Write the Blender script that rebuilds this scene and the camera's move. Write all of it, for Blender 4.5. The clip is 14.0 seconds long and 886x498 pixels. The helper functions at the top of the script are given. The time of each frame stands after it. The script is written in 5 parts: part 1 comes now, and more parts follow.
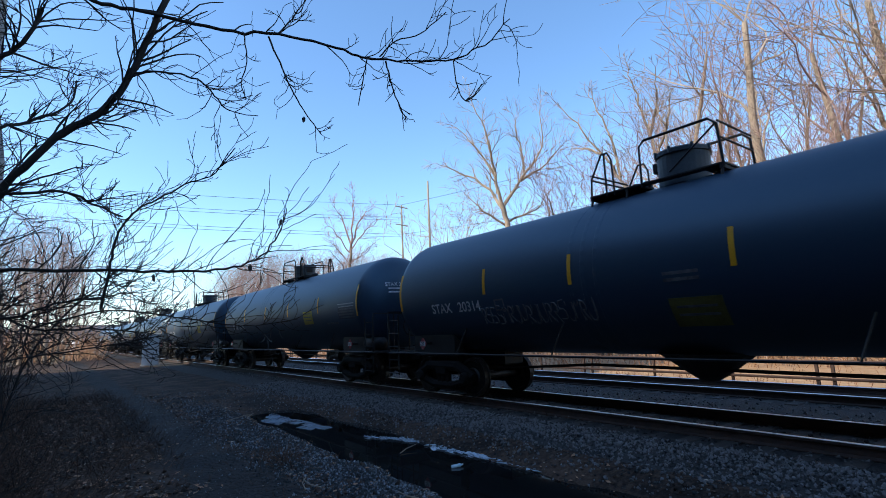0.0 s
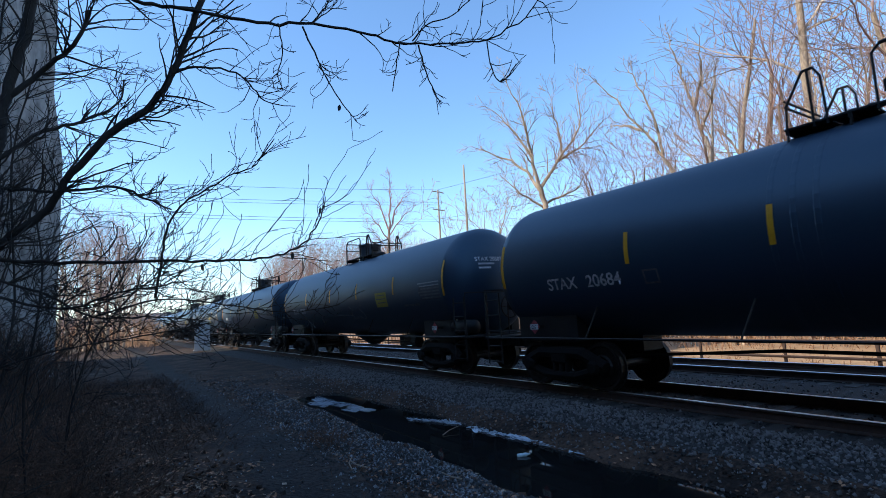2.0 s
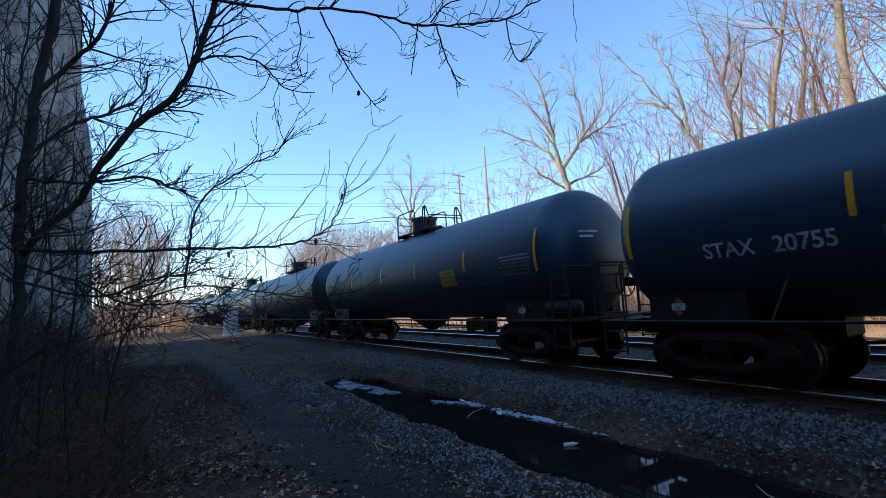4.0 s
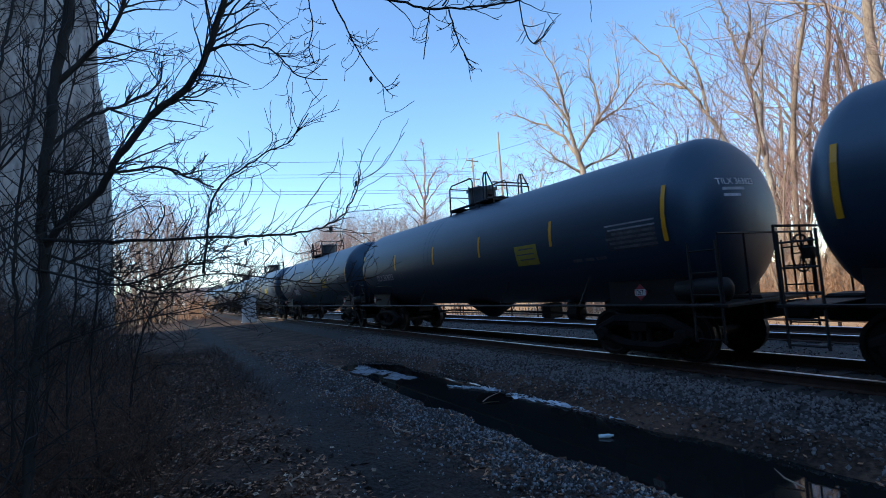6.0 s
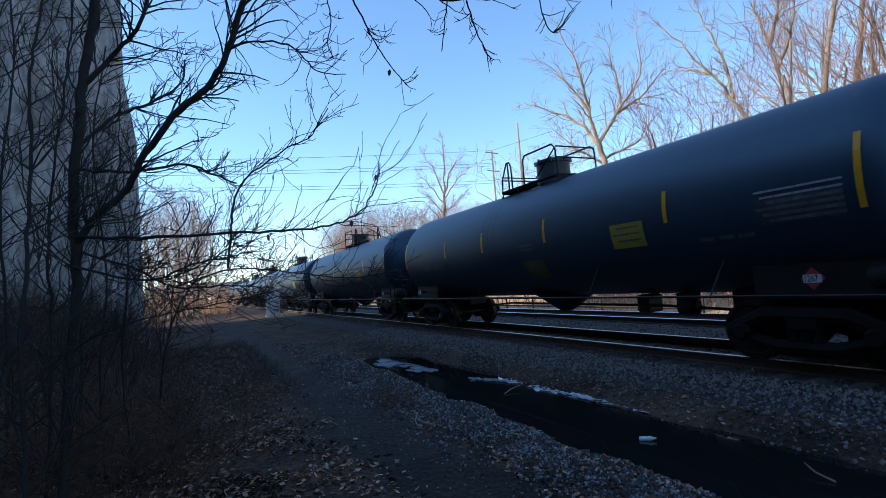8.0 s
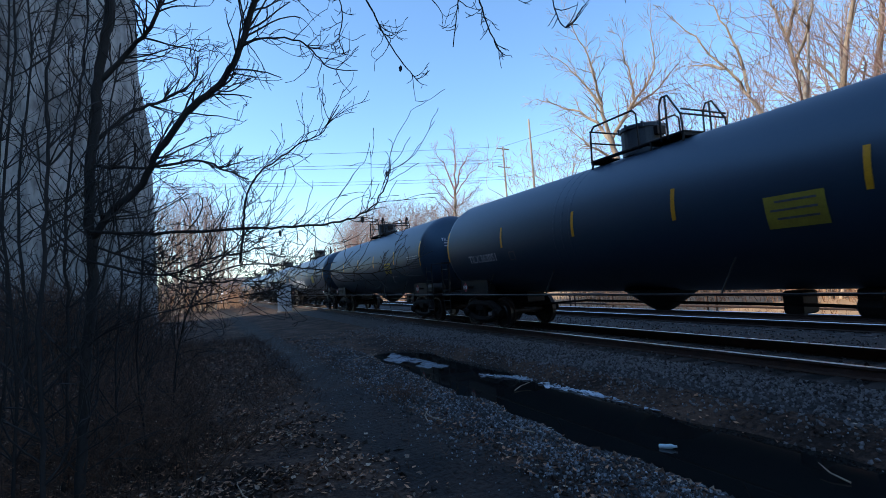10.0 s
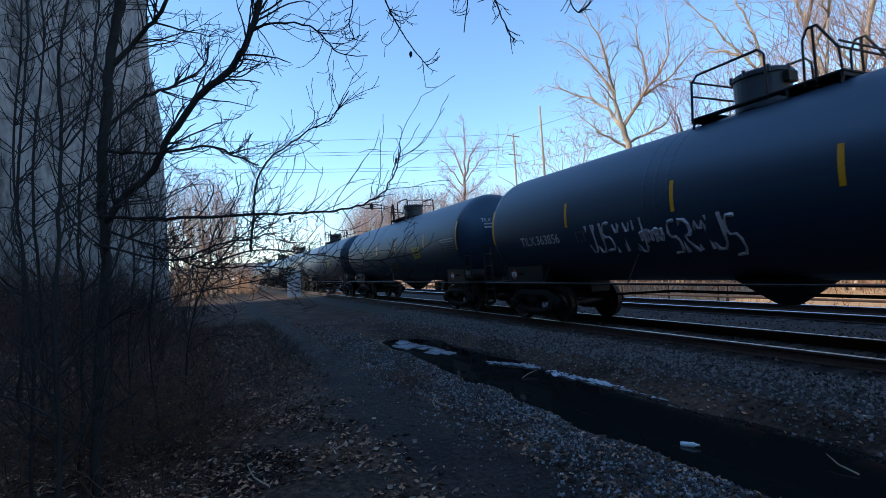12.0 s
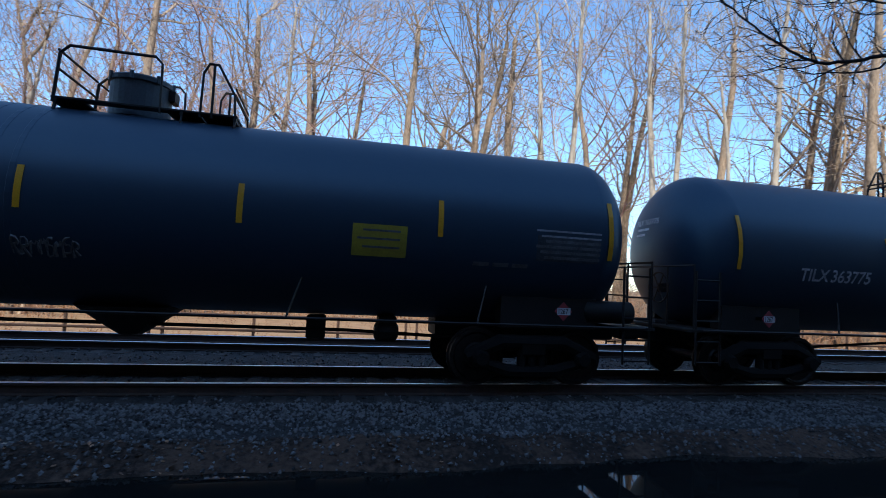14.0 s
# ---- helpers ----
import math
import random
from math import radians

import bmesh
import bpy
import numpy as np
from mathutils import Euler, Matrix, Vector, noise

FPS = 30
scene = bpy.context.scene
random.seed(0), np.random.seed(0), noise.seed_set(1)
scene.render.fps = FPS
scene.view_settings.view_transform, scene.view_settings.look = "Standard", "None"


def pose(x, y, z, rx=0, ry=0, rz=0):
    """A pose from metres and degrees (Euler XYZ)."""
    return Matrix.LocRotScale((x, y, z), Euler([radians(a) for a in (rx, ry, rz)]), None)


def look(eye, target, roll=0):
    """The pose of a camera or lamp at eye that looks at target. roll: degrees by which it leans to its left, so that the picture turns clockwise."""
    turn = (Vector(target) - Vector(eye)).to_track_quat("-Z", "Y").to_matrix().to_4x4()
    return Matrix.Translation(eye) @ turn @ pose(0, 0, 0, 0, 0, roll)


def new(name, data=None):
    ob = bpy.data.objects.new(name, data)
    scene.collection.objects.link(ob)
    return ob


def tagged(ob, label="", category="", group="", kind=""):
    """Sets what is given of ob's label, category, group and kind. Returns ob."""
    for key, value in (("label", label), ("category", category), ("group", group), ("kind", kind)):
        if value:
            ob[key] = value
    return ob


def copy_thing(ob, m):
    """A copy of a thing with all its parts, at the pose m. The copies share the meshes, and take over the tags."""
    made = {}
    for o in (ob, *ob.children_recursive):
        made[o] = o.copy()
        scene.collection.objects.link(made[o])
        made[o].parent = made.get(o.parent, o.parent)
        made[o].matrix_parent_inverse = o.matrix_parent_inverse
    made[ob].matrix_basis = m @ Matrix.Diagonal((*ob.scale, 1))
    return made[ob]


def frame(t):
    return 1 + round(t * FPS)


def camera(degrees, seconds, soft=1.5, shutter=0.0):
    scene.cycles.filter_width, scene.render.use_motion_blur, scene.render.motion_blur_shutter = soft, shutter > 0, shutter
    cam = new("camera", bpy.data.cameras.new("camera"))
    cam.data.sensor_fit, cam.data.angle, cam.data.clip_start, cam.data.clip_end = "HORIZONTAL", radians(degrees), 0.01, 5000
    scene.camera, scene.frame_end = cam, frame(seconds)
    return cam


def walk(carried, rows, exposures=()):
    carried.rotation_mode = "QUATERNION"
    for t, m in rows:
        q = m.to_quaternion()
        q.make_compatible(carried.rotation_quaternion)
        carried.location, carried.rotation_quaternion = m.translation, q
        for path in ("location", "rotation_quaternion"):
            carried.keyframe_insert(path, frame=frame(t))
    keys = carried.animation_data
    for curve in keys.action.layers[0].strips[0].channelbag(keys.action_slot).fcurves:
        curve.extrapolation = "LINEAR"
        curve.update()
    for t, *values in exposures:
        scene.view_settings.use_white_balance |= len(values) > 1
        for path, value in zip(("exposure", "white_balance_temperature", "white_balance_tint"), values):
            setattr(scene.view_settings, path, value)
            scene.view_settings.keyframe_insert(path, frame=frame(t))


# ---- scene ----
# camera: hand-held, standing beside the line, slowly tilting, then a quick turn to the right
cam = camera(82.5, 14.0, soft=0.8, shutter=0.03)
EYE = (-0.324, -0.352, 1.651)
TURNS = [
    (0.0, -37.54, 8.87, 2.41), (0.5, -36.11, 8.31, 2.75), (1.0, -34.93, 7.90, 2.91), (1.5, -33.93, 7.65, 3.06),
    (2.0, -33.13, 7.30, 3.13), (2.5, -32.37, 6.94, 3.36), (3.0, -31.66, 6.54, 3.45), (5.5, -29.38, 4.42, 4.13),
    (6.0, -28.90, 4.15, 4.17), (6.5, -28.25, 3.87, 4.34), (7.0, -27.61, 3.69, 4.51), (7.5, -27.05, 3.55, 4.56),
    (8.0, -26.57, 3.52, 4.62), (10.5, -25.26, 2.94, 4.20), (11.0, -25.26, 2.51, 3.95), (11.5, -24.89, 2.14, 3.83),
    (12.0, -24.39, 1.84, 3.80), (12.5, -24.08, 1.53, 3.85), (12.7, -24.70, 1.35, 3.80), (13.0, -29.98, 1.13, 3.05),
    (13.3, -36.30, 1.60, 2.60), (13.4, -40.50, 2.00, 2.40), (13.5, -46.10, 2.30, 1.90),
    (13.6, -55.90, 2.20, 1.20), (13.7, -67.60, 2.30, 0.00), (13.8, -79.40, 2.34, -1.20), (13.9, -91.20, 3.00, -2.10), (14.0, -103.00, 3.72, -2.83)]
walk(cam, [(t, pose(*EYE, 90 + p, r, y)) for t, y, p, r in TURNS], exposures=[(0.0, 0.9, 5700, 4), (13.3, 0.9, 5700, 4), (14.0, 0.72, 5450, 4)])

# daylight: clear winter sky, sun from beyond the concrete building
SUN_EL, SUN_X, SUN_Y = 36.0, -0.96, 0.28
world = bpy.data.worlds.new("sky")
scene.world = world
world.use_nodes = True
wn = world.node_tree.nodes
wn.clear()
sky = wn.new("ShaderNodeTexSky")
sky.sky_type = "NISHITA"
sky.sun_disc = False
sky.sun_elevation = radians(SUN_EL)
sky.sun_rotation = math.atan2(SUN_X, SUN_Y)
sky.air_density, sky.dust_density, sky.ozone_density = 1.0, 0.1, 2.6
sky_bg = wn.new("ShaderNodeBackground")
sky_bg.inputs["Strength"].default_value = 0.15
sky_out = wn.new("ShaderNodeOutputWorld")
world.node_tree.links.new(sky.outputs["Color"], sky_bg.inputs["Color"])
world.node_tree.links.new(sky_bg.outputs["Background"], sky_out.inputs["Surface"])
sun_data = bpy.data.lights.new("sun", "SUN")
sun_data.energy, sun_data.angle, sun_data.color = 3.0, radians(0.53), (1.0, 0.84, 0.64)
sun = new("sun", sun_data)
sun.matrix_world = look((SUN_X * 80, SUN_Y * 80, 80 * math.tan(radians(SUN_EL))), (0, 0, 0))


# materials
def material(name, base, rough=0.8, metal=0.0, second=None, scale=4.0, fine=40.0, bump=0.3, bump_size=0.01, spec=0.5, coat=0.0, stretch=(1, 1, 1), rand=0.0, sharp=(0.35, 0.65)):
    """Two-scale mottled surface: base and second colour mixed by coarse and fine noise, with fine relief."""
    m = bpy.data.materials.new(name)
    m.use_nodes = True
    nt = m.node_tree
    n, l = nt.nodes, nt.links
    b = n["Principled BSDF"]
    b.inputs["Roughness"].default_value, b.inputs["Metallic"].default_value = rough, metal
    b.inputs["Specular IOR Level"].default_value = spec
    b.inputs["Coat Weight"].default_value = coat
    second = second or tuple(c * 0.6 for c in base)
    co = n.new("ShaderNodeTexCoord")
    mp = n.new("ShaderNodeMapping")
    mp.inputs["Scale"].default_value = stretch
    l.new(co.outputs["Object"], mp.inputs["Vector"])
    big = n.new("ShaderNodeTexNoise")
    big.inputs["Scale"].default_value, big.inputs["Detail"].default_value = scale, 6
    small = n.new("ShaderNodeTexNoise")
    small.inputs["Scale"].default_value, small.inputs["Detail"].default_value = fine, 4
    for t in (big, small):
        l.new(mp.outputs["Vector"], t.inputs["Vector"])
    add = n.new("ShaderNodeMath")
    add.operation = "MULTIPLY_ADD"
    add.inputs[1].default_value, add.inputs[2].default_value = 0.45, 0.0
    l.new(small.outputs["Fac"], add.inputs[0])
    sm = n.new("ShaderNodeMath")
    sm.operation = "MULTIPLY_ADD"
    sm.inputs[1].default_value = 0.55
    l.new(big.outputs["Fac"], sm.inputs[0])
    l.new(add.outputs[0], sm.inputs[2])
    fac = sm.outputs[0]
    if rand:
        info = n.new("ShaderNodeObjectInfo")
        geo = n.new("ShaderNodeNewGeometry")
        rr = n.new("ShaderNodeMath")
        rr.operation = "ADD"
        l.new(info.outputs["Random"], rr.inputs[0])
        l.new(geo.outputs["Random Per Island"], rr.inputs[1])
        r2 = n.new("ShaderNodeMath")
        r2.operation = "MULTIPLY_ADD"
        r2.inputs[1].default_value = rand
        l.new(rr.outputs[0], r2.inputs[0])
        l.new(fac, r2.inputs[2])
        r3 = n.new("ShaderNodeMath")
        r3.operation = "SUBTRACT"
        r3.inputs[1].default_value = rand
        l.new(r2.outputs[0], r3.inputs[0])
        fac = r3.outputs[0]
    ramp = n.new("ShaderNodeValToRGB")
    ramp.color_ramp.elements[0].position, ramp.color_ramp.elements[1].position = sharp
    ramp.color_ramp.elements[0].color, ramp.color_ramp.elements[1].color = (*second, 1), (*base, 1)
    l.new(fac, ramp.inputs["Fac"])
    l.new(ramp.outputs["Color"], b.inputs["Base Color"])
    if bump:
        bp = n.new("ShaderNodeBump")
        bp.inputs["Strength"].default_value, bp.inputs["Distance"].default_value = bump, bump_size
        l.new(small.outputs["Fac"], bp.inputs["Height"])
        l.new(bp.outputs["Normal"], b.inputs["Normal"])
    return m


# black tank; the sky's blue cast is put into base colour and specular tint
M_TANK = material("sky_tinted_tank_paint", (0.019, 0.034, 0.062), 0.42, second=(0.026, 0.041, 0.066), scale=0.7, fine=14, bump=0.06, bump_size=0.004, stretch=(1, 0.35, 1.0), spec=0.8)
M_TANK.node_tree.nodes["Principled BSDF"].inputs["Specular Tint"].default_value = (0.62, 0.84, 1.0, 1)
# lighter grey-blue than the tank: sky light put into the manway's colour
M_MANWAY = material("skylit_manway_paint", (0.05, 0.065, 0.08), 0.55, second=(0.028, 0.036, 0.045), scale=3, fine=30, bump=0.15)
M_STEEL = material("dark_steel", (0.011, 0.011, 0.012), 0.6, second=(0.02, 0.017, 0.015), scale=3, fine=40, bump=0.3, spec=0.3)
M_TRUCK = material("grimy_cast_steel", (0.008, 0.0075, 0.007), 0.85, second=(0.014, 0.011, 0.009), scale=5, fine=30, bump=0.4, spec=0.2)
M_WHEEL = material("wheel_steel", (0.05, 0.04, 0.035), 0.45, metal=0.6, second=(0.02, 0.017, 0.015), scale=6, fine=30)
M_RAIL = material("polished_rail", (0.95, 0.94, 0.93), 0.42, metal=1.0, second=(0.8, 0.78, 0.76), scale=2, fine=60, bump=0.04)
M_RUST = material("rusty_rail_side", (0.075, 0.04, 0.026), 0.85, second=(0.035, 0.022, 0.017), scale=6, fine=60)
M_YELLOW = material("yellow_reflective", (0.8, 0.4, 0.012), 0.4, second=(0.6, 0.28, 0.01), scale=3, fine=50, bump=0.05)
M_SIGN = material("faded_yellow_panel", (0.45, 0.36, 0.03), 0.6, second=(0.3, 0.24, 0.03), scale=4, fine=40, bump=0.05)
M_MARK = material("worn_white_mark", (0.66, 0.66, 0.67), 0.65, second=(0.24, 0.24, 0.25), scale=5, fine=26, bump=0, sharp=(0.36, 0.56))
M_WHITE = material("stencil_white", (0.72, 0.72, 0.72), 0.6, second=(0.5, 0.5, 0.5), scale=8, fine=60, bump=0)
M_STENCIL = material("worn_stencil", (0.16, 0.16, 0.17), 0.6, second=(0.06, 0.06, 0.065), scale=6, fine=40, bump=0)
M_PALE = material("rubbed_stencil", (0.42, 0.43, 0.45), 0.6, second=(0.16, 0.16, 0.17), scale=5, fine=30, bump=0)
M_FIELD_GREY = material("dusty_stencil_field", (0.075, 0.082, 0.095), 0.7, second=(0.028, 0.034, 0.046), scale=4, fine=24, bump=0)
M_OLIVE = material("olive_panel", (0.16, 0.14, 0.03), 0.65, second=(0.09, 0.08, 0.02), scale=4, fine=40, bump=0.05)
M_RED = material("placard_red", (0.36, 0.04, 0.05), 0.55, second=(0.24, 0.03, 0.04), scale=8, bump=0)
M_GRAF = material("chalky_paint", (0.72, 0.72, 0.74), 0.7, second=(0.3, 0.3, 0.31), scale=5, fine=30, bump=0)
M_GROUND = material("damp_earth", (0.12, 0.072, 0.048), 0.95, second=(0.03, 0.021, 0.016), scale=1.1, fine=16, bump=1.0, bump_size=0.06, sharp=(0.43, 0.6), spec=0.2)


def add_path(m, middle, half, colour, gloss, wobble, size):
    """Lay a worn strip along y into a ground material, with a ragged soft edge; colour and roughness change there."""
    n, l = m.node_tree.nodes, m.node_tree.links
    b = n["Principled BSDF"]
    co, sep = n.new("ShaderNodeTexCoord"), n.new("ShaderNodeSeparateXYZ")
    l.new(co.outputs["Object"], sep.inputs[0])
    rag = n.new("ShaderNodeTexNoise")
    rag.inputs["Scale"].default_value, rag.inputs["Detail"].default_value = size, 5
    l.new(co.outputs["Object"], rag.inputs["Vector"])
    off = n.new("ShaderNodeMath")
    off.operation = "MULTIPLY_ADD"
    off.inputs[1].default_value = wobble
    l.new(rag.outputs["Fac"], off.inputs[0])
    l.new(sep.outputs["X"], off.inputs[2])
    dist = n.new("ShaderNodeMath")
    dist.operation = "SUBTRACT"
    dist.inputs[1].default_value = middle + wobble * 0.5
    l.new(off.outputs[0], dist.inputs[0])
    ab = n.new("ShaderNodeMath")
    ab.operation = "ABSOLUTE"
    l.new(dist.outputs[0], ab.inputs[0])
    mask = n.new("ShaderNodeMapRange")
    mask.interpolation_type = "SMOOTHSTEP"
    for k, v in (("From Min", half), ("From Max", half * 0.5), ("To Min", 0.0), ("To Max", 0.72)):
        mask.inputs[k].default_value = v
    l.new(ab.outputs[0], mask.inputs["Value"])
    mix = n.new("ShaderNodeMixRGB")
    mix.inputs["Color2"].default_value = (*colour, 1)
    l.new(mask.outputs["Result"], mix.inputs["Fac"])
    l.new(b.inputs["Base Color"].links[0].from_socket, mix.inputs["Color1"])
    l.new(mix.outputs["Color"], b.inputs["Base Color"])
    rg = n.new("ShaderNodeMath")
    rg.operation = "MULTIPLY_ADD"
    rg.inputs[1].default_value, rg.inputs[2].default_value = gloss - 0.95, 0.95
    l.new(mask.outputs["Result"], rg.inputs[0])
    if b.inputs["Roughness"].links:
        low = n.new("ShaderNodeMath")
        low.operation = "MINIMUM"
        l.new(b.inputs["Roughness"].links[0].from_socket, low.inputs[0])
        l.new(rg.outputs[0], low.inputs[1])
        rg = low
    l.new(rg.outputs[0], b.inputs["Roughness"])


add_path(M_GROUND, 1.75, 0.7, (0.02, 0.018, 0.017), 0.8, 1.0, 1.3)
M_FIELD = material("dry_grass", (0.5, 0.31, 0.16), 0.95, second=(0.34, 0.2, 0.1), scale=1.2, fine=18, bump=0.6, bump_size=0.04)
M_BALLAST = material("ballast_bed", (0.05, 0.042, 0.037), 0.9, second=(0.016, 0.014, 0.013), scale=2.5, fine=28, bump=0.9, bump_size=0.03)
M_STONE = material("gravel_stone", (0.38, 0.385, 0.395), 0.85, second=(0.045, 0.044, 0.044), scale=3, fine=20, bump=0.3, rand=0.5)
M_LEAF = material("dead_leaf", (0.52, 0.27, 0.14), 0.7, second=(0.07, 0.036, 0.02), scale=8, fine=50, bump=0.3, rand=0.5)
M_TIE = material("weathered_tie", (0.07, 0.058, 0.05), 0.9, second=(0.05, 0.04, 0.034), scale=2, fine=25, bump=0.7, stretch=(0.4, 3, 3), rand=0.2)
M_CONC = material("stained_concrete", (0.48, 0.455, 0.43), 0.9, second=(0.17, 0.16, 0.15), scale=0.5, fine=3.5, bump=0.5, bump_size=0.04, stretch=(1.6, 1.6, 0.5), sharp=(0.4, 0.6))
M_CONC_DARK = material("old_concrete_plain", (0.35, 0.33, 0.31), 0.9, second=(0.2, 0.19, 0.18), scale=0.2, fine=2)
# dark brown so the unseen shade block throws little light back
M_SHADE_BLOCK = material("dark_shade_block", (0.11, 0.075, 0.06), 0.95, second=(0.05, 0.04, 0.036), scale=0.4, fine=6, stretch=(1, 1, 2))
M_LEAF_PALE = material("pale_dead_leaf", (0.8, 0.64, 0.46), 0.6, second=(0.25, 0.17, 0.11), scale=8, fine=50, bump=0.2, rand=0.5)
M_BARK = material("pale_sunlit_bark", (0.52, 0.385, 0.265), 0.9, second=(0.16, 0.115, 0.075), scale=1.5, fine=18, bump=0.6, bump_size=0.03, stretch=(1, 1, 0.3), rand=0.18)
M_BARK_RED = material("reddish_twig_bark", (0.46, 0.3, 0.25), 0.9, second=(0.24, 0.14, 0.105), scale=1.5, fine=18, bump=0.4, rand=0.18)
M_BARK_PALE = material("sycamore_bark", (0.6, 0.52, 0.42), 0.85, second=(0.27, 0.21, 0.15), scale=1.2, fine=8, bump=0.3, stretch=(1, 1, 0.4), rand=0.1)
# near-black bark of the young tree, saplings and overhanging branch
M_BARK_DARK = material("dark_bark", (0.035, 0.03, 0.027), 0.85, second=(0.016, 0.014, 0.013), scale=6, fine=60, bump=0.6, stretch=(1, 1, 0.4))
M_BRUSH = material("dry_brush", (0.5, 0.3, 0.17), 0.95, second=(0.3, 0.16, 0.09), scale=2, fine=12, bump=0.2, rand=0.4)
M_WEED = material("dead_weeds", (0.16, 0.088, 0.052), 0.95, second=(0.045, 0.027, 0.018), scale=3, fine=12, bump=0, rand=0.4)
M_POLE = material("weathered_pole_wood", (0.45, 0.35, 0.25), 0.9, second=(0.28, 0.2, 0.14), scale=2, fine=18, stretch=(1, 1, 0.2))
M_CABINET = material("painted_cabinet", (0.62, 0.64, 0.66), 0.5, second=(0.5, 0.52, 0.54), scale=3, fine=30, bump=0.05)
M_WIRE = material("wire_black", (0.03, 0.03, 0.03), 0.6, bump=0)
M_FENCE = material("rusted_fence_pipe", (0.11, 0.06, 0.04), 0.8, second=(0.06, 0.035, 0.025), scale=4, fine=30)
M_HOUSE = material("white_siding", (0.75, 0.75, 0.74), 0.7, second=(0.62, 0.62, 0.62), scale=1, fine=10, bump=0.1)
M_ROOF = material("grey_roofing", (0.2, 0.19, 0.19), 0.85, scale=2, fine=20)
M_FLAKE = material("white_flakes", (0.75, 0.79, 0.84), 0.25, second=(0.4, 0.43, 0.47), scale=5, fine=30, bump=0.5, spec=0.6, rand=0.3)
# pale blue-grey base paints the sky's reflection on the water
M_SKY_SHEET = material("mirrored_sky_sheet", (0.46, 0.5, 0.56), 0.12, second=(0.12, 0.13, 0.15), scale=3, fine=14, bump=0.2, spec=0.6)
M_BALLAST_STONE = material("ballast_stone", (0.2, 0.18, 0.17), 0.85, second=(0.025, 0.022, 0.021), scale=3, fine=20, bump=0.3, rand=0.5)
M_PLASTIC = material("pale_plastic", (0.68, 0.78, 0.82), 0.25, second=(0.5, 0.6, 0.65), scale=20, fine=60, bump=0.1)

M_WATER = bpy.data.materials.new("ditch_water")
M_WATER.use_nodes = True
_n, _l = M_WATER.node_tree.nodes, M_WATER.node_tree.links
_b = _n["Principled BSDF"]
_b.inputs["Base Color"].default_value = (0.012, 0.012, 0.011, 1)
_b.inputs["Roughness"].default_value, _b.inputs["IOR"].default_value = 0.03, 1.33
_t = _n.new("ShaderNodeTexNoise")
_t.inputs["Scale"].default_value = 3.0
_p = _n.new("ShaderNodeBump")
_p.inputs["Strength"].default_value, _p.inputs["Distance"].default_value = 0.08, 0.01
_l.new(_t.outputs["Fac"], _p.inputs["Height"])
_l.new(_p.outputs["Normal"], _b.inputs["Normal"])


# mesh helpers
def as_mesh(name, verts, faces, mat, smooth=False):
    me = bpy.data.meshes.new(name)
    me.from_pydata([tuple(map(float, v)) for v in verts], [], [tuple(map(int, f)) for f in faces])
    me.materials.append(mat)
    if smooth:
        me.shade_smooth()
    return me


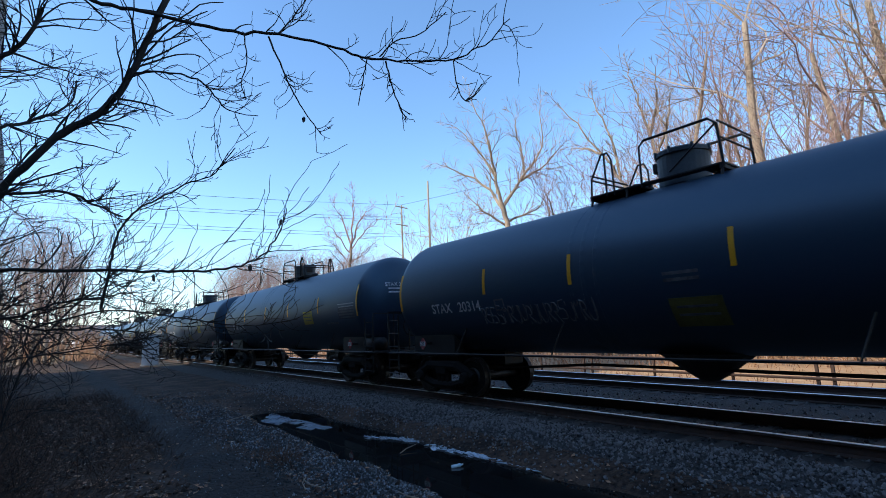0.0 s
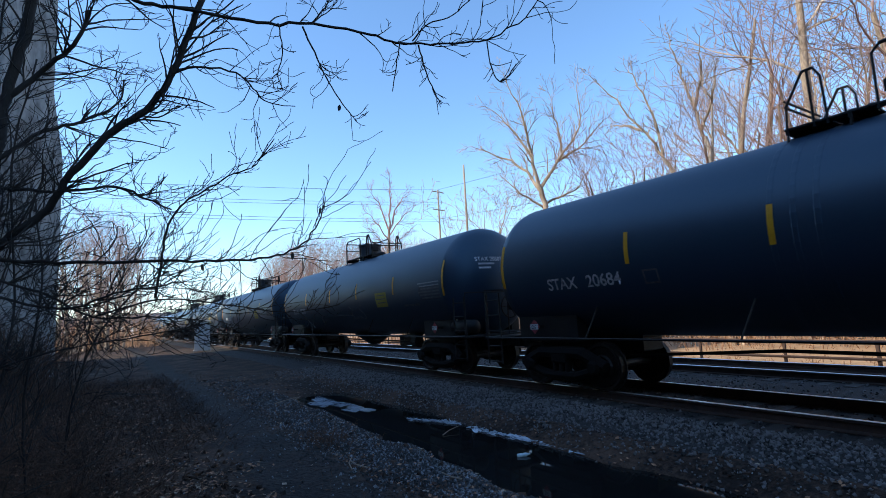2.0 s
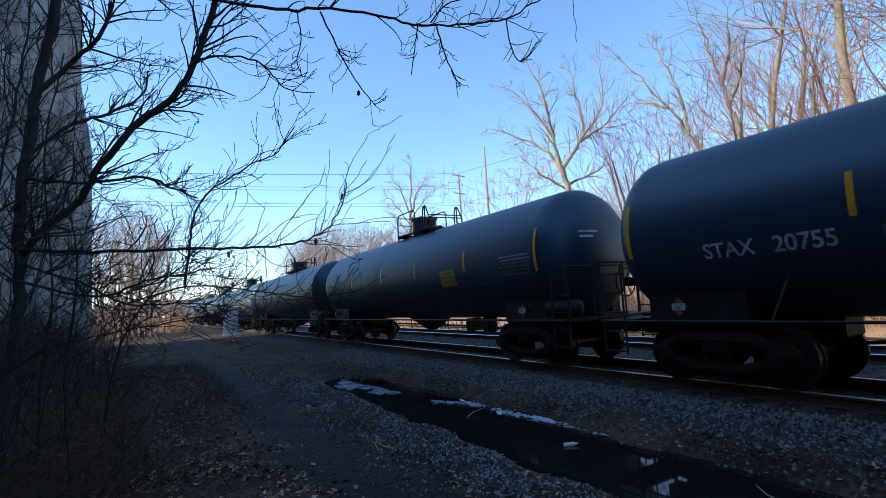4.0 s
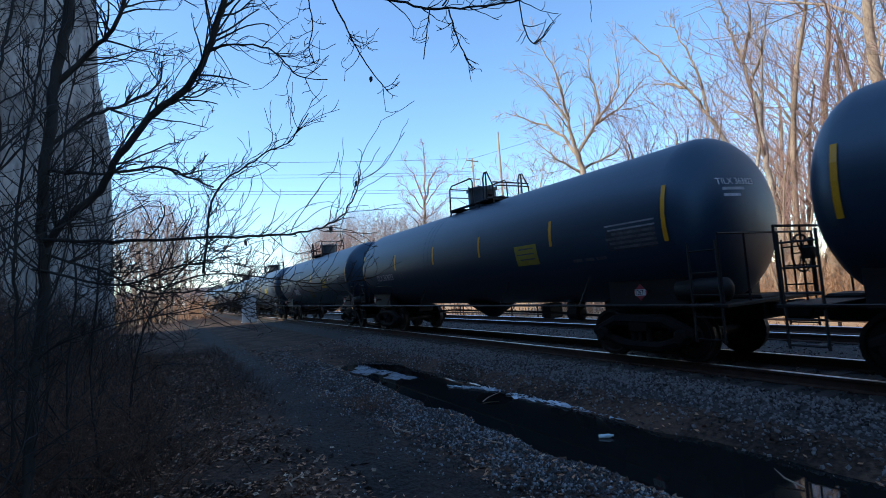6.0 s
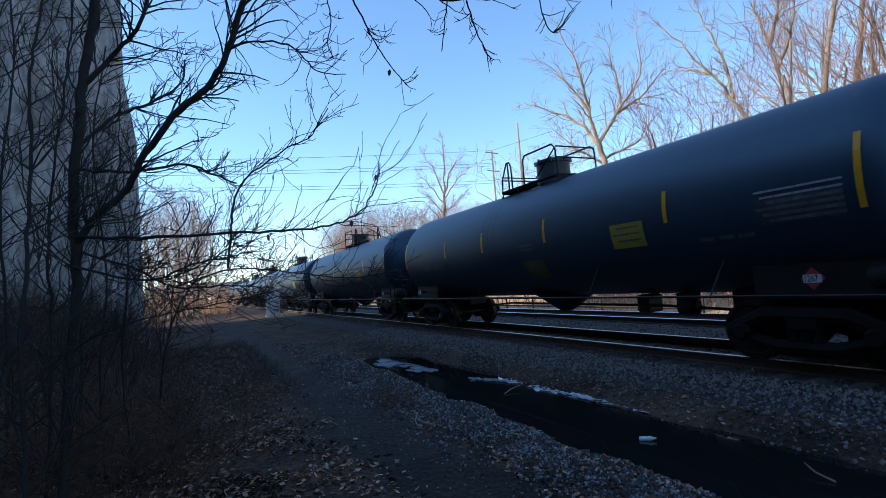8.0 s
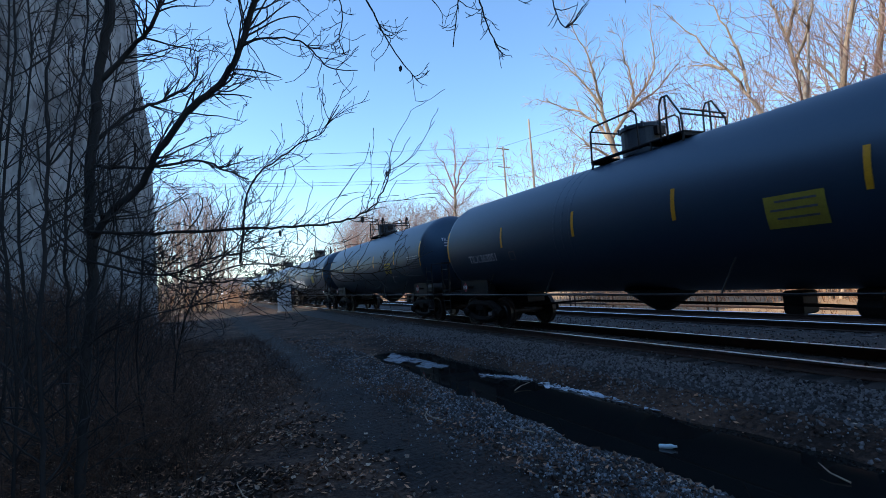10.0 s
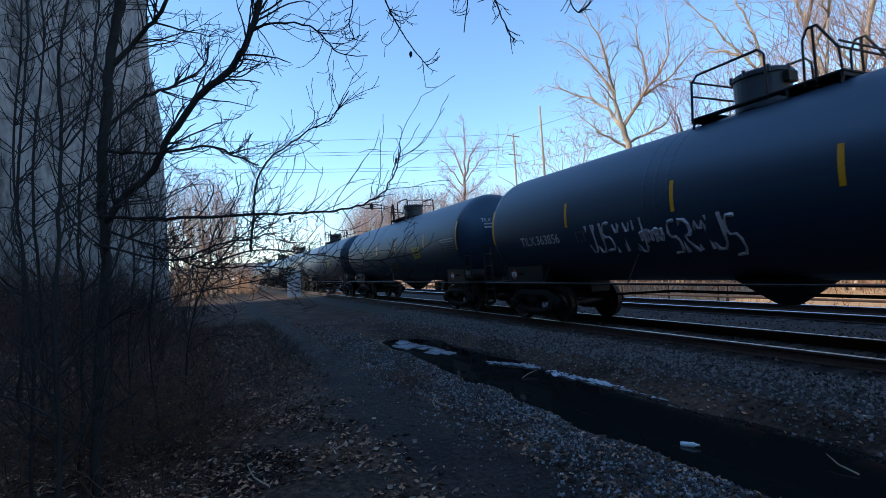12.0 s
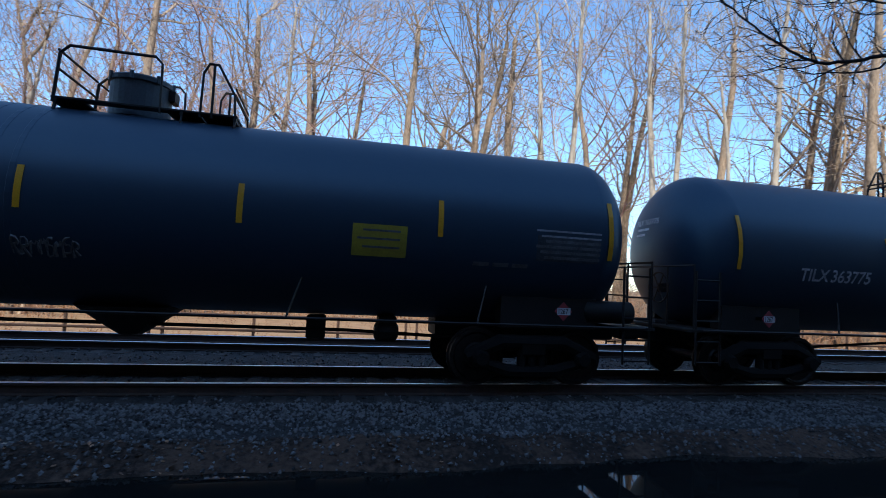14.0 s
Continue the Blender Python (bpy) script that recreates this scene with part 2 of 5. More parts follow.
class Bits:
    """Collects verts and faces of one mesh."""

    def __init__(self):
        self.v, self.f = [], []

    def box(self, x0, x1, y0, y1, z0, z1, bevel=0.0):
        k = len(self.v)
        b = min(bevel, (x1 - x0) / 3, (y1 - y0) / 3, (z1 - z0) / 3)
        if b <= 0:
            self.v += [(x, y, z) for z in (z0, z1) for x, y in ((x0, y0), (x1, y0), (x1, y1), (x0, y1))]
            self.f += [(k + a for a in q) for q in ((3, 2, 1, 0), (4, 5, 6, 7), (0, 1, 5, 4), (1, 2, 6, 5), (2, 3, 7, 6), (3, 0, 4, 7))]
            return self
        rings = []
        for z, s in ((z0, b), (z0 + b, 0), (z1 - b, 0), (z1, b)):
            rings.append([(x0 + s, y0 + s, z), (x1 - s, y0 + s, z), (x1 - s, y1 - s, z), (x0 + s, y1 - s, z)])
        for r in rings:
            self.v += r
        for i in range(3):
            for j in range(4):
                a, c = k + 4 * i + j, k + 4 * i + (j + 1) % 4
                self.f.append((a, c, c + 4, a + 4))
        self.f += [(k + 3, k + 2, k + 1, k), (k + 12, k + 13, k + 14, k + 15)]
        return self

    def tube(self, pts, radii, sides=6, cap=True):
        pts = [Vector(p) for p in pts]
        if not hasattr(radii, "__len__"):
            radii = [radii] * len(pts)
        k = len(self.v)
        ref = None
        for i, p in enumerate(pts):
            d = (pts[min(i + 1, len(pts) - 1)] - pts[max(i - 1, 0)])
            d = d.normalized() if d.length > 1e-9 else Vector((0, 0, 1))
            if ref is None:
                ref = d.orthogonal().normalized()
            u = ref - d * ref.dot(d)
            u = u.normalized() if u.length > 1e-6 else d.orthogonal().normalized()
            ref = u
            w = d.cross(u)
            for j in range(sides):
                a = 2 * math.pi * j / sides
                self.v.append(tuple(p + (u * math.cos(a) + w * math.sin(a)) * radii[i]))
        for i in range(len(pts) - 1):
            for j in range(sides):
                a, b = k + i * sides + j, k + i * sides + (j + 1) % sides
                self.f.append((a, b, b + sides, a + sides))
        if cap:
            self.f.append(tuple(k + j for j in reversed(range(sides))))
            self.f.append(tuple(k + (len(pts) - 1) * sides + j for j in range(sides)))
        return self

    def lathe(self, prof, sides=16, axis="z", at=(0, 0, 0)):
        """prof: (distance along the axis, radius) rows."""
        k = len(self.v)
        for h, r in prof:
            for j in range(sides):
                a = 2 * math.pi * j / sides
                c, s = r * math.cos(a), r * math.sin(a)
                p = {"z": (c, s, h), "y": (s, h, c), "x": (h, c, s)}[axis]
                self.v.append((p[0] + at[0], p[1] + at[1], p[2] + at[2]))
        for i in range(len(prof) - 1):
            for j in range(sides):
                a, b = k + i * sides + j, k + i * sides + (j + 1) % sides
                self.f.append((a, b, b + sides, a + sides))
        self.f.append(tuple(k + j for j in reversed(range(sides))))
        self.f.append(tuple(k + (len(prof) - 1) * sides + j for j in range(sides)))
        return self

    def mesh(self, name, mat, smooth=False):
        me = as_mesh(name, self.v, [tuple(f) for f in self.f], mat, smooth)
        return me


def part(name, bits, mat, parent, label="", smooth=False):
    ob = new(name, bits.mesh(name, mat, smooth) if isinstance(bits, Bits) else bits)
    ob.parent = parent
    if label:
        tagged(ob, label)
    return ob


def thing(name, label, category, at=None, group="", kind=""):
    ob = new(name)
    if at:
        ob.matrix_basis = at
    return tagged(ob, label, category, group, kind)


def curve_through(pts, n=5):
    """Smooth points along control points."""
    P = [Vector(p) for p in pts]
    P = [P[0] * 2 - P[1]] + P + [P[-1] * 2 - P[-2]]
    out = []
    for i in range(1, len(P) - 2):
        for k in range(n):
            t = k / n
            a, b, c, d = P[i - 1], P[i], P[i + 1], P[i + 2]
            out.append(0.5 * ((2 * b) + (c - a) * t + (2 * a - 5 * b + 4 * c - d) * t * t + (3 * b - a - 3 * c + d) * t ** 3))
    out.append(P[-2])
    return out


def hill(x, y, seed=0.0):
    return noise.noise(Vector((x, y, seed)))


# the ground: one sheet from the path over ditch and track bed to the field
def ease(a, b, x):
    t = min(1.0, max(0.0, (x - a) / (b - a)))
    return t * t * (3 - 2 * t)


def ground_z(x, y):
    wob = 0.35 * hill(y * 0.35, 3.0) + 0.15 * hill(y * 1.3, 7.0)
    z = -0.22 + 0.05 * hill(x * 0.5, y * 0.5) + 0.03 * hill(x * 2.2, y * 2.2, 4)
    z += 0.09 * max(0.0, hill(x * 1.7, y * 1.7, 12)) * ease(1.3, 0.6, x) * ease(40, 20, abs(y))
    z += 0.9 * ease(-0.5, -9, x) * ease(60, 20, abs(y))
    z -= 0.07 * math.exp(-((x - 1.55 - wob * 0.5) / 0.35) ** 2) * ease(16, 9, y)
    ditch = ease(3.2 + wob, 3.95 + wob, x) * ease(5.75 + wob * 0.6, 4.9 + wob * 0.6, x) * ease(15.5, 12.5, y) * ease(-16, -9, y)
    z -= ditch * (0.30 + 0.05 * hill(x * 1.4, y * 0.8, 9))
    bed = ease(5.6, 6.9, x) * ease(16.4, 14.6, x)
    z = z * (1 - bed) + bed * (-0.19 + 0.012 * hill(x * 5, y * 5, 2))
    if x > 14.6:
        z -= 0.75 * ease(14.9, 17.5, x)
    return z


def spread(a, b, fine, far):
    s = [a + (b - a) * i / fine for i in range(fine + 1)]
    step = (b - a) / fine
    lo, hi = [], []
    p = step
    q = 0.0
    while q < far:
        p *= 1.22
        q += p
        lo.append(a - q)
        hi.append(b + q)
    return lo[::-1] + s + hi


gx_, gy_ = spread(-6.0, 17.4, 156, 2500), spread(-8.0, 16.0, 130, 2500)
gv = [(x, y, ground_z(x, y)) for y in gy_ for x in gx_]
W = len(gx_)
gf, gm = [], []
for j in range(len(gy_) - 1):
    for i in range(W - 1):
        gf.append((j * W + i, j * W + i + 1, (j + 1) * W + i + 1, (j + 1) * W + i))
        xm = 0.5 * (gx_[i] + gx_[i + 1])
        gm.append(1 if 5.9 < xm < 15.2 else (2 if xm > 15.2 or gy_[j] > 75 else 0))
g_me = as_mesh("ground", gv, gf, M_GROUND, True)
g_me.materials.append(M_BALLAST)
g_me.materials.append(M_FIELD)
g_me.polygons.foreach_set("material_index", gm)
ground = tagged(new("ground", g_me), "dark damp earth with gravel track bed and dry grass field", "ground", kind="structure")

water = Bits()
water.box(3.0, 6.1, -16, 14.5, -0.9, -0.405)
tagged(new("water", water.mesh("water", M_WATER)), "still dark rain water standing in the ditch", "puddle", kind="structure")

# tracks
RAIL_1, RAIL_2 = (7.80, 9.305), (12.2, 13.705)
TRACK_Y0, TRACK_Y1 = -90.0, 420.0


def rail_bits(top):
    b = Bits()
    prof = [(-0.036, -0.008), (-0.026, 0.0), (0.026, 0.0), (0.036, -0.008)] if top else [
        (-0.035, -0.009), (0.035, -0.009), (0.035, -0.04), (0.009, -0.052), (0.009, -0.145), (0.07, -0.165), (0.07, -0.178), (-0.07, -0.178), (-0.07, -0.165), (-0.009, -0.145), (-0.009, -0.052), (-0.035, -0.04)]
    n = len(prof)
    for y in (TRACK_Y0, TRACK_Y1):
        b.v += [(x, y, z) for x, z in prof]
    b.f += [(j, (j + 1) % n, n + (j + 1) % n, n + j) for j in range(n)]
    return b


rail_top, rail_side = rail_bits(True).mesh("rail_head", M_RAIL), rail_bits(False).mesh("rail_web", M_RUST)
tie_bits = Bits().box(-1.3, 1.3, -0.115, 0.115, -0.36, -0.178, 0.015)
tie_me = tie_bits.mesh("tie", M_TIE)
plate_me = Bits().box(-0.1, 0.1, -0.17, 0.17, -0.178, -0.162, 0.004).mesh("tie_plate", M_RUST)
for k, rails in enumerate((RAIL_1, RAIL_2)):
    tr = thing("railway_track", "bright-worn steel rails on weathered wooden ties in ballast", "railway track", group="railway tracks")
    mid = sum(rails) / 2
    for x in rails:
        r = part("rail", rail_side, None, tr, "rusty rail with a polished head")
        r.location = (x, 0, 0)
        h = part("rail_head", rail_top, None, r)
    for i in range(150):
        t = part("tie", tie_me, None, tr)
        t.location = (mid + random.uniform(-0.03, 0.03), -14 + i * 0.508, random.uniform(-0.01, 0.008))
        t.rotation_euler = (0, 0, random.uniform(-0.012, 0.012))
    far = Bits()
    for i in range(280):
        y = -14 + 150 * 0.508 + i * 0.508
        far.box(mid - 1.3, mid + 1.3, y - 0.115, y + 0.115, -0.36, -0.178)
    for i in range(80):
        y = -14.508 - i * 0.508
        far.box(mid - 1.3, mid + 1.3, y - 0.115, y + 0.115, -0.36, -0.178)
    tagged(part("tie_row", far, M_TIE, tr), kind="stuff")


# tank cars
CAR_L, CAR_V, CAR_B0 = 17.10, 18.42, -4.80
TZ, TR = 2.51, 1.50          # tank axis height and radius
TRACK_X = sum(RAIL_1) / 2
HALF = 7.22                  # half length of the straight shell


def on_tank(y, z, out=0.0):
    """A point of the tank's camera-facing side at height z over the rail."""
    a = math.asin(max(-1, min(1, (z - TZ) / TR)))
    return (-(TR + out) * math.cos(a), y, TZ + (TR + out) * math.sin(a))


def on_head(end, x, z, out=0.008):
    """A point of the tank head at the end -1 (leading) or 1 (trailing)."""
    q = max(0.0, 1 - (x * x + (z - TZ) ** 2) / TR ** 2)
    return (x, end * (HALF + 0.78 * math.sqrt(q) + out), z)


def patch(y0, y1, z0, z1, out=0.006, thick=0.004, rows=4):
    """A curved plate on the tank's side."""
    b = Bits()
    for o in (out, out + thick):
        for i in range(rows + 1):
            z = z0 + (z1 - z0) * i / rows
            b.v += [on_tank(y0, z, o), on_tank(y1, z, o)]
    n = 2 * (rows + 1)
    for i in range(rows):
        a = 2 * i
        b.f += [(n + a, n + a + 2, n + a + 3, n + a + 1), (a, a + 1, a + 3, a + 2), (a, a + 2, n + a + 2, n + a), (a + 1, n + a + 1, n + a + 3, a + 3)]
    b.f += [(0, n, n + 1, 1), (n - 2, n - 1, 2 * n - 1, 2 * n - 2)]
    return b


def lettering(text, size, place):
    """Flat letters turned into a mesh; place(u, v) gives the point for a letter point."""
    cu = bpy.data.curves.new("letters", "FONT")
    cu.body, cu.size, cu.align_x = text, size, "LEFT"
    cu.offset = size * 0.016
    ob = new("letters", cu)
    dg = bpy.context.evaluated_depsgraph_get()
    me = bpy.data.meshes.new_from_object(ob.evaluated_get(dg))
    bpy.data.objects.remove(ob)
    for v in me.vertices:
        v.co = place(v.co.x, v.co.y)
    me.materials.clear()
    me.materials.append(M_MARK)
    return me


def truck_part(car, y):
    tk = new("truck")
    tk.parent = car
    tk.location = (0, y, 0)
    for s in (-1, 1):
        f = Bits()
        x = s * 0.98
        f.tube([(x, -1.12, 0.47), (x, -0.55, 0.72), (x, 0.55, 0.72), (x, 1.12, 0.47)], [0.11, 0.13, 0.13, 0.11], 8)
        f.tube([(x, -1.0, 0.42), (x, -0.4, 0.26), (x, 0.4, 0.26), (x, 1.0, 0.42)], [0.09, 0.1, 0.1, 0.09], 8)
        for yy in (-0.889, 0.889):
            f.lathe([(-0.1, 0.13), (0.1, 0.15), (0.17, 0.1)] if s > 0 else [(-0.17, 0.1), (-0.1, 0.15), (0.1, 0.13)], 12, "x", (x, yy, 0.457))
        for yy in (-0.17, 0.0, 0.17):
            f.lathe([(0.3, 0.075), (0.68, 0.075)], 10, "z", (x, yy, 0))
        part("side_frame", f, M_TRUCK, tk)
    part("bolster", Bits().box(-1.1, 1.1, -0.2, 0.2, 0.5, 0.78, 0.04), M_TRUCK, tk)
    for yy in (-0.889, 0.889):
        w = Bits()
        w.lathe([(-1.0, 0.08), (1.0, 0.08)], 12, "x")
        for s in (-1, 1):
            pr = [(-0.07, 0.15), (-0.07, 0.20), (-0.03, 0.23), (-0.03, 0.37), (-0.065, 0.40), (-0.065, 0.457), (0.06, 0.452), (0.065, 0.485), (0.09, 0.485), (0.09, 0.40), (0.04, 0.37), (0.04, 0.22), (0.08, 0.19), (0.08, 0.15)]
            if s > 0:
                pr = [(-h, r) for h, r in reversed(pr)]
            w.lathe(pr, 20, "x", (s * 0.7525, 0, 0))
        ws = part("wheelset", w, M_WHEEL, tk, "worn steel wheels on one axle")
        ws.location = (0, yy, 0.457)
    return tk


def tank_car(turned=False):
    """turned: the top platform faces the other way and a low olive panel hangs at the middle."""
    car = thing("tank_car", "black steel railway tank car with yellow stripes and olive panel" if turned else "black steel railway tank car with yellow reflective stripes",
                "tank car", group="tank cars of the train")

    def top(name, bits, mat, parent, label="", smooth=False):
        bits.v = [(x, y if y > -0.2 else -0.2 + 0.75 * (y + 0.2), z) for x, y, z in bits.v]
        if turned:
            bits.v = [(-x, 0.38 - y, z) for x, y, z in bits.v]
        return part(name, bits, mat, parent, label, smooth)

    # shell with elliptical heads
    prof = []
    for i in range(9):
        a = math.pi / 2 * i / 8
        prof.append((-HALF - 0.78 * math.cos(a), max(0.02, TR * math.sin(a))))
    body = [(-HALF + 0.02, TR)]
    prof += body + [(HALF - 0.02, TR)] + [(-h, r) for h, r in reversed(prof)]
    sh = part("tank", Bits().lathe(prof, 64, "y", (0, 0, TZ)), M_TANK, car, "semi-gloss black cylindrical tank", True)
    # reflective stripes
    for y, h in ((7.3, 0.95), (4.0, 0.55), (1.7 if turned else 1.05, 0.55), (-1.1 if turned else -1.6, 0.55), (-4.45, 0.55), (-7.3, 0.95)):
        part("reflective_stripe", patch(y - 0.04, y + 0.04, 2.6 - h / 2, 2.6 + h / 2), M_YELLOW, car)
    pn = part("warning_panel", patch(-3.95, -3.15, 1.98, 2.44), M_SIGN, car, "faded yellow panel with worn lettering")
    for k in range(3):
        z = 2.34 - 0.12 * k
        part("line_bar", patch(-3.85, -3.3 + 0.08 * (k % 2), z, z + 0.03, 0.012, 0.002, 1), M_STENCIL, pn)
    if turned:
        low = part("low_panel", patch(-0.85, -0.05, 1.52, 1.95), M_OLIVE, car, "dull olive panel with worn lines")
        for z in (1.8, 1.68):
            part("line_bar", patch(-0.75, -0.15, z, z + 0.035, 0.012, 0.002, 1), M_STENCIL, low)
        for z in (2.3, 2.2):
            part("stencil_bar", patch(-0.6, -0.05, z, z + 0.05, 0.006, 0.002, 1), M_STENCIL, car)
    # stencilled data near the leading end, unreadable: a worn grey field with bars
    part("stencil_field", patch(-7.1, -6.02, 2.06, 2.46, 0.004, 0.0015, 4), M_FIELD_GREY, car, "rubbed grey stencil field")
    for k in range(6):
        z = 2.52 - 0.085 * k
        part("stencil_bar", patch(-7.12, -6.0 - 0.08 * (k % 3), z, z + (0.03 if k < 2 else 0.045), 0.007, 0.002, 1), M_PALE if k < 2 else M_STENCIL, car)
    for k in range(3):
        part("stencil_bar", patch(-5.9 + 0.32 * k, -5.64 + 0.32 * k, 1.93, 1.99, 0.006, 0.002, 1), M_STENCIL, car)
    for y0, y1, z0, z1 in ((3.72, 3.75, 1.96, 2.2), (3.47, 3.5, 1.96, 2.2), (3.503, 3.717, 2.17, 2.2), (3.503, 3.717, 1.96, 1.99)):
        part("stencil_bar", patch(y0, y1, z0, z1, rows=1), M_STENCIL, car)
    # small unreadable lines on the heads
    for end, xs in ((-1, -0.7), (1, 0.6)):
        for k in range(2):
            b = Bits()
            z = 2.9 - 0.11 * k
            ps = [xs - end * 0.12 * i for i in range(5 - k)]
            for x in ps:
                b.v += [on_head(end, x, z), on_head(end, x, z + 0.05)]
            b.f += [(2 * i, 2 * i + 2, 2 * i + 3, 2 * i + 1) if end < 0 else (2 * i, 2 * i + 1, 2 * i + 3, 2 * i + 2) for i in range(len(ps) - 1)]
            part("stencil_line", b, M_GRAF, car)
    # placards
    for y in (6.55, -6.57):
        hol = Bits()
        x0 = -1.36
        hol.v += [(x0 + d, y + a, 1.27 + b) for d in (0, 0.02) for a, b in ((0, -0.15), (-0.15, 0), (0, 0.15), (0.15, 0))]
        hol.f += [(3, 2, 1, 0), (4, 5, 6, 7), (0, 1, 5, 4), (1, 2, 6, 5), (2, 3, 7, 6), (3, 0, 4, 7)]
        pl = part("placard", hol, M_RED, car, "red diamond hazard placard with a white band")
        part("white_band", Bits().box(x0 - 0.006, x0 - 0.002, y - 0.115, y + 0.115, 1.215, 1.325), M_WHITE, pl)
        part("digits", lettering("1267", 0.12, lambda u, v, y=y: (x0 - 0.009, y + 0.108 - u * 0.75, 1.23 + v)), None, pl).data.materials[0] = M_STEEL
        part("placard_bracket", Bits().box(x0 + 0.021, x0 + 0.45, y - 0.02, y + 0.02, 1.24, 1.3), M_STEEL, car)
    # manway and platform
    dm = Bits()
    dm.lathe([(TR - 0.05, 0.44), (TR + 0.5, 0.44), (TR + 0.51, 0.47), (TR + 0.57, 0.47), (TR + 0.6, 0.44), (TR + 0.63, 0.2)], 28, "z", (0, 0.25, TZ))
    for j in range(8):
        a = j * math.pi / 4
        dm.lathe([(TR + 0.5, 0.03), (TR + 0.62, 0.03)], 6, "z", (0.47 * math.cos(a), 0.25 + 0.47 * math.sin(a), TZ))
    dome = top("manway", dm, M_MANWAY, car, "round bolted manway housing")
    lid = Bits().box(-0.12, 0.12, -0.3, -0.18, TR + TZ + 0.3, TR + TZ + 0.5, 0.02)
    top("hinge", lid, M_STEEL, dome)
    gz_ = TZ + TR + 0.01
    for x0, x1, y0, y1 in ((-0.66, -0.49, -1.7, 1.2), (0.49, 0.66, -1.7, 1.2), (-0.48, 0.48, 0.82, 1.2), (-0.48, 0.48, -1.7, -0.98), (-0.48, 0.48, -0.95, -0.32)):
        top("deck_plate", Bits().box(x0, x1, y0, y1, gz_, gz_ + 0.035, 0.006), M_STEEL, car, "steel grating plate")
    for y in (-1.65, -0.64, 1.15):
        top("deck_beam", Bits().box(-0.66, 0.66, y - 0.03, y + 0.03, gz_ - 0.06, gz_ - 0.003), M_STEEL, car)
        for s in (-1, 1):
            top("deck_stay", Bits().tube([(s * 0.62, y, gz_ - 0.03), (s * 0.68, y, TZ + 1.3)], 0.025, 5), M_STEEL, car)
    zt = gz_ + 0.8
    for s in (-1, 1):
        b = Bits()
        b.tube([(s * 0.64, 1.18, gz_ - 0.05), (s * 0.64, 1.14, zt - 0.12), (s * 0.64, 1.02, zt), (s * 0.64, -0.12, zt), (s * 0.64, -0.22, zt - 0.1), (s * 0.64, -0.24, gz_ - 0.05)], 0.024, 6)
        if s > 0:
            b.tube([(s * 0.64, 1.14, zt - 0.1), (s * 0.64, 0.3, gz_ + 0.1)], 0.018, 5)
        top("handrail", b, M_STEEL, car)
        b = Bits()
        b.tube([(s * 0.64, -0.98, gz_ - 0.05), (s * 0.64, -1.0, zt - 0.15), (s * 0.64, -1.1, zt), (s * 0.64, -1.28, zt), (s * 0.64, -1.62, gz_ + 0.36), (s * 0.64, -1.66, gz_ - 0.05)], 0.024, 6)
        b.tube([(s * 0.64, -1.2, zt), (s * 0.64, -1.2, gz_ - 0.05)], 0.026, 6)
        top("handrail", b, M_STEEL, car)
    for y in (1.16, -1.64):
        b = Bits()
        for z in (gz_ + 0.45, zt - 0.08 if y > 0 else gz_ + 0.36):
            b.tube([(-0.64, y, z), (0.64, y, z)], 0.02, 5)
        top("end_rail", b, M_STEEL, car)
    vl = Bits()
    for y in (-0.5, -0.8):
        vl.lathe([(TR - 0.02, 0.12), (TR + 0.14, 0.12), (TR + 0.2, 0.08)], 12, "z", (0.1, y, TZ))
    top("valve", vl, M_STEEL, car, smooth=True)
    # raised bands round the shell
    for y in (1.15, 1.42, 1.7):
        part("band", Bits().lathe([(y - 0.05, TR - 0.006), (y - 0.03, TR + 0.005), (y + 0.03, TR + 0.005), (y + 0.05, TR - 0.006)], 48, "y", (0, 0, TZ)), M_TANK, car)
    # side sills with slanted stays
    for s in (-1, 1):
        part("side_sill", Bits().tube([(s * 1.45, -8.0, 1.04), (s * 1.45, 8.0, 1.04)], 0.022, 6), M_WHEEL, car, "thin steel side rail")
        for y in (-5.1, -2.3, 2.3, 5.1):
            part("stay", Bits().tube([(s * 1.45, y, 1.04), (s * 1.26, y - 0.18, 1.62)], 0.016, 5), M_WHEEL, car)
    # underframe
    part("bottom_outlet", Bits().lathe([(0.6, 0.16), (0.66, 0.26), (0.82, 0.48), (1.06, 0.8)], 16, "z", (0, 0.1, 0)), M_STEEL, car, "bottom outlet skid")
    rig = Bits()
    rig.box(-0.3, 0.1, -2.86, -2.55, 0.62, 1.0, 0.03)
    rig.lathe([(-4.05, 0.1), (-4.0, 0.18), (-3.7, 0.18), (-3.65, 0.1)], 12, "y", (-0.35, 0, 0.78))
    rig.box(-0.5, -0.2, -4.0, -3.7, 0.86, 1.04, 0.02)
    rig.tube([(-0.3, -5.2, 0.7), (-0.3, -3.2, 0.78), (-0.2, 2.3, 0.8), (-0.2, 5.2, 0.62)], 0.03, 5)
    part("brake_rigging", rig, M_STEEL, car)
    for s in (-1, 1):
        st = Bits()
        st.box(-0.3, 0.3, min(s * 4.7, s * 8.1), max(s * 4.7, s * 8.1), 0.72, 1.12, 0.03)
        st.box(-0.75, 0.75, min(s * 5.9, s * 6.6), max(s * 5.9, s * 6.6), 0.8, 1.25, 0.04)
        part("stub_sill", st, M_STEEL, car)
        part("end_deck", Bits().box(-1.42, 1.42, min(s * 7.55, s * 8.2), max(s * 7.55, s * 8.2), 1.0, 1.06, 0.01), M_STEEL, car)
        cp = Bits()
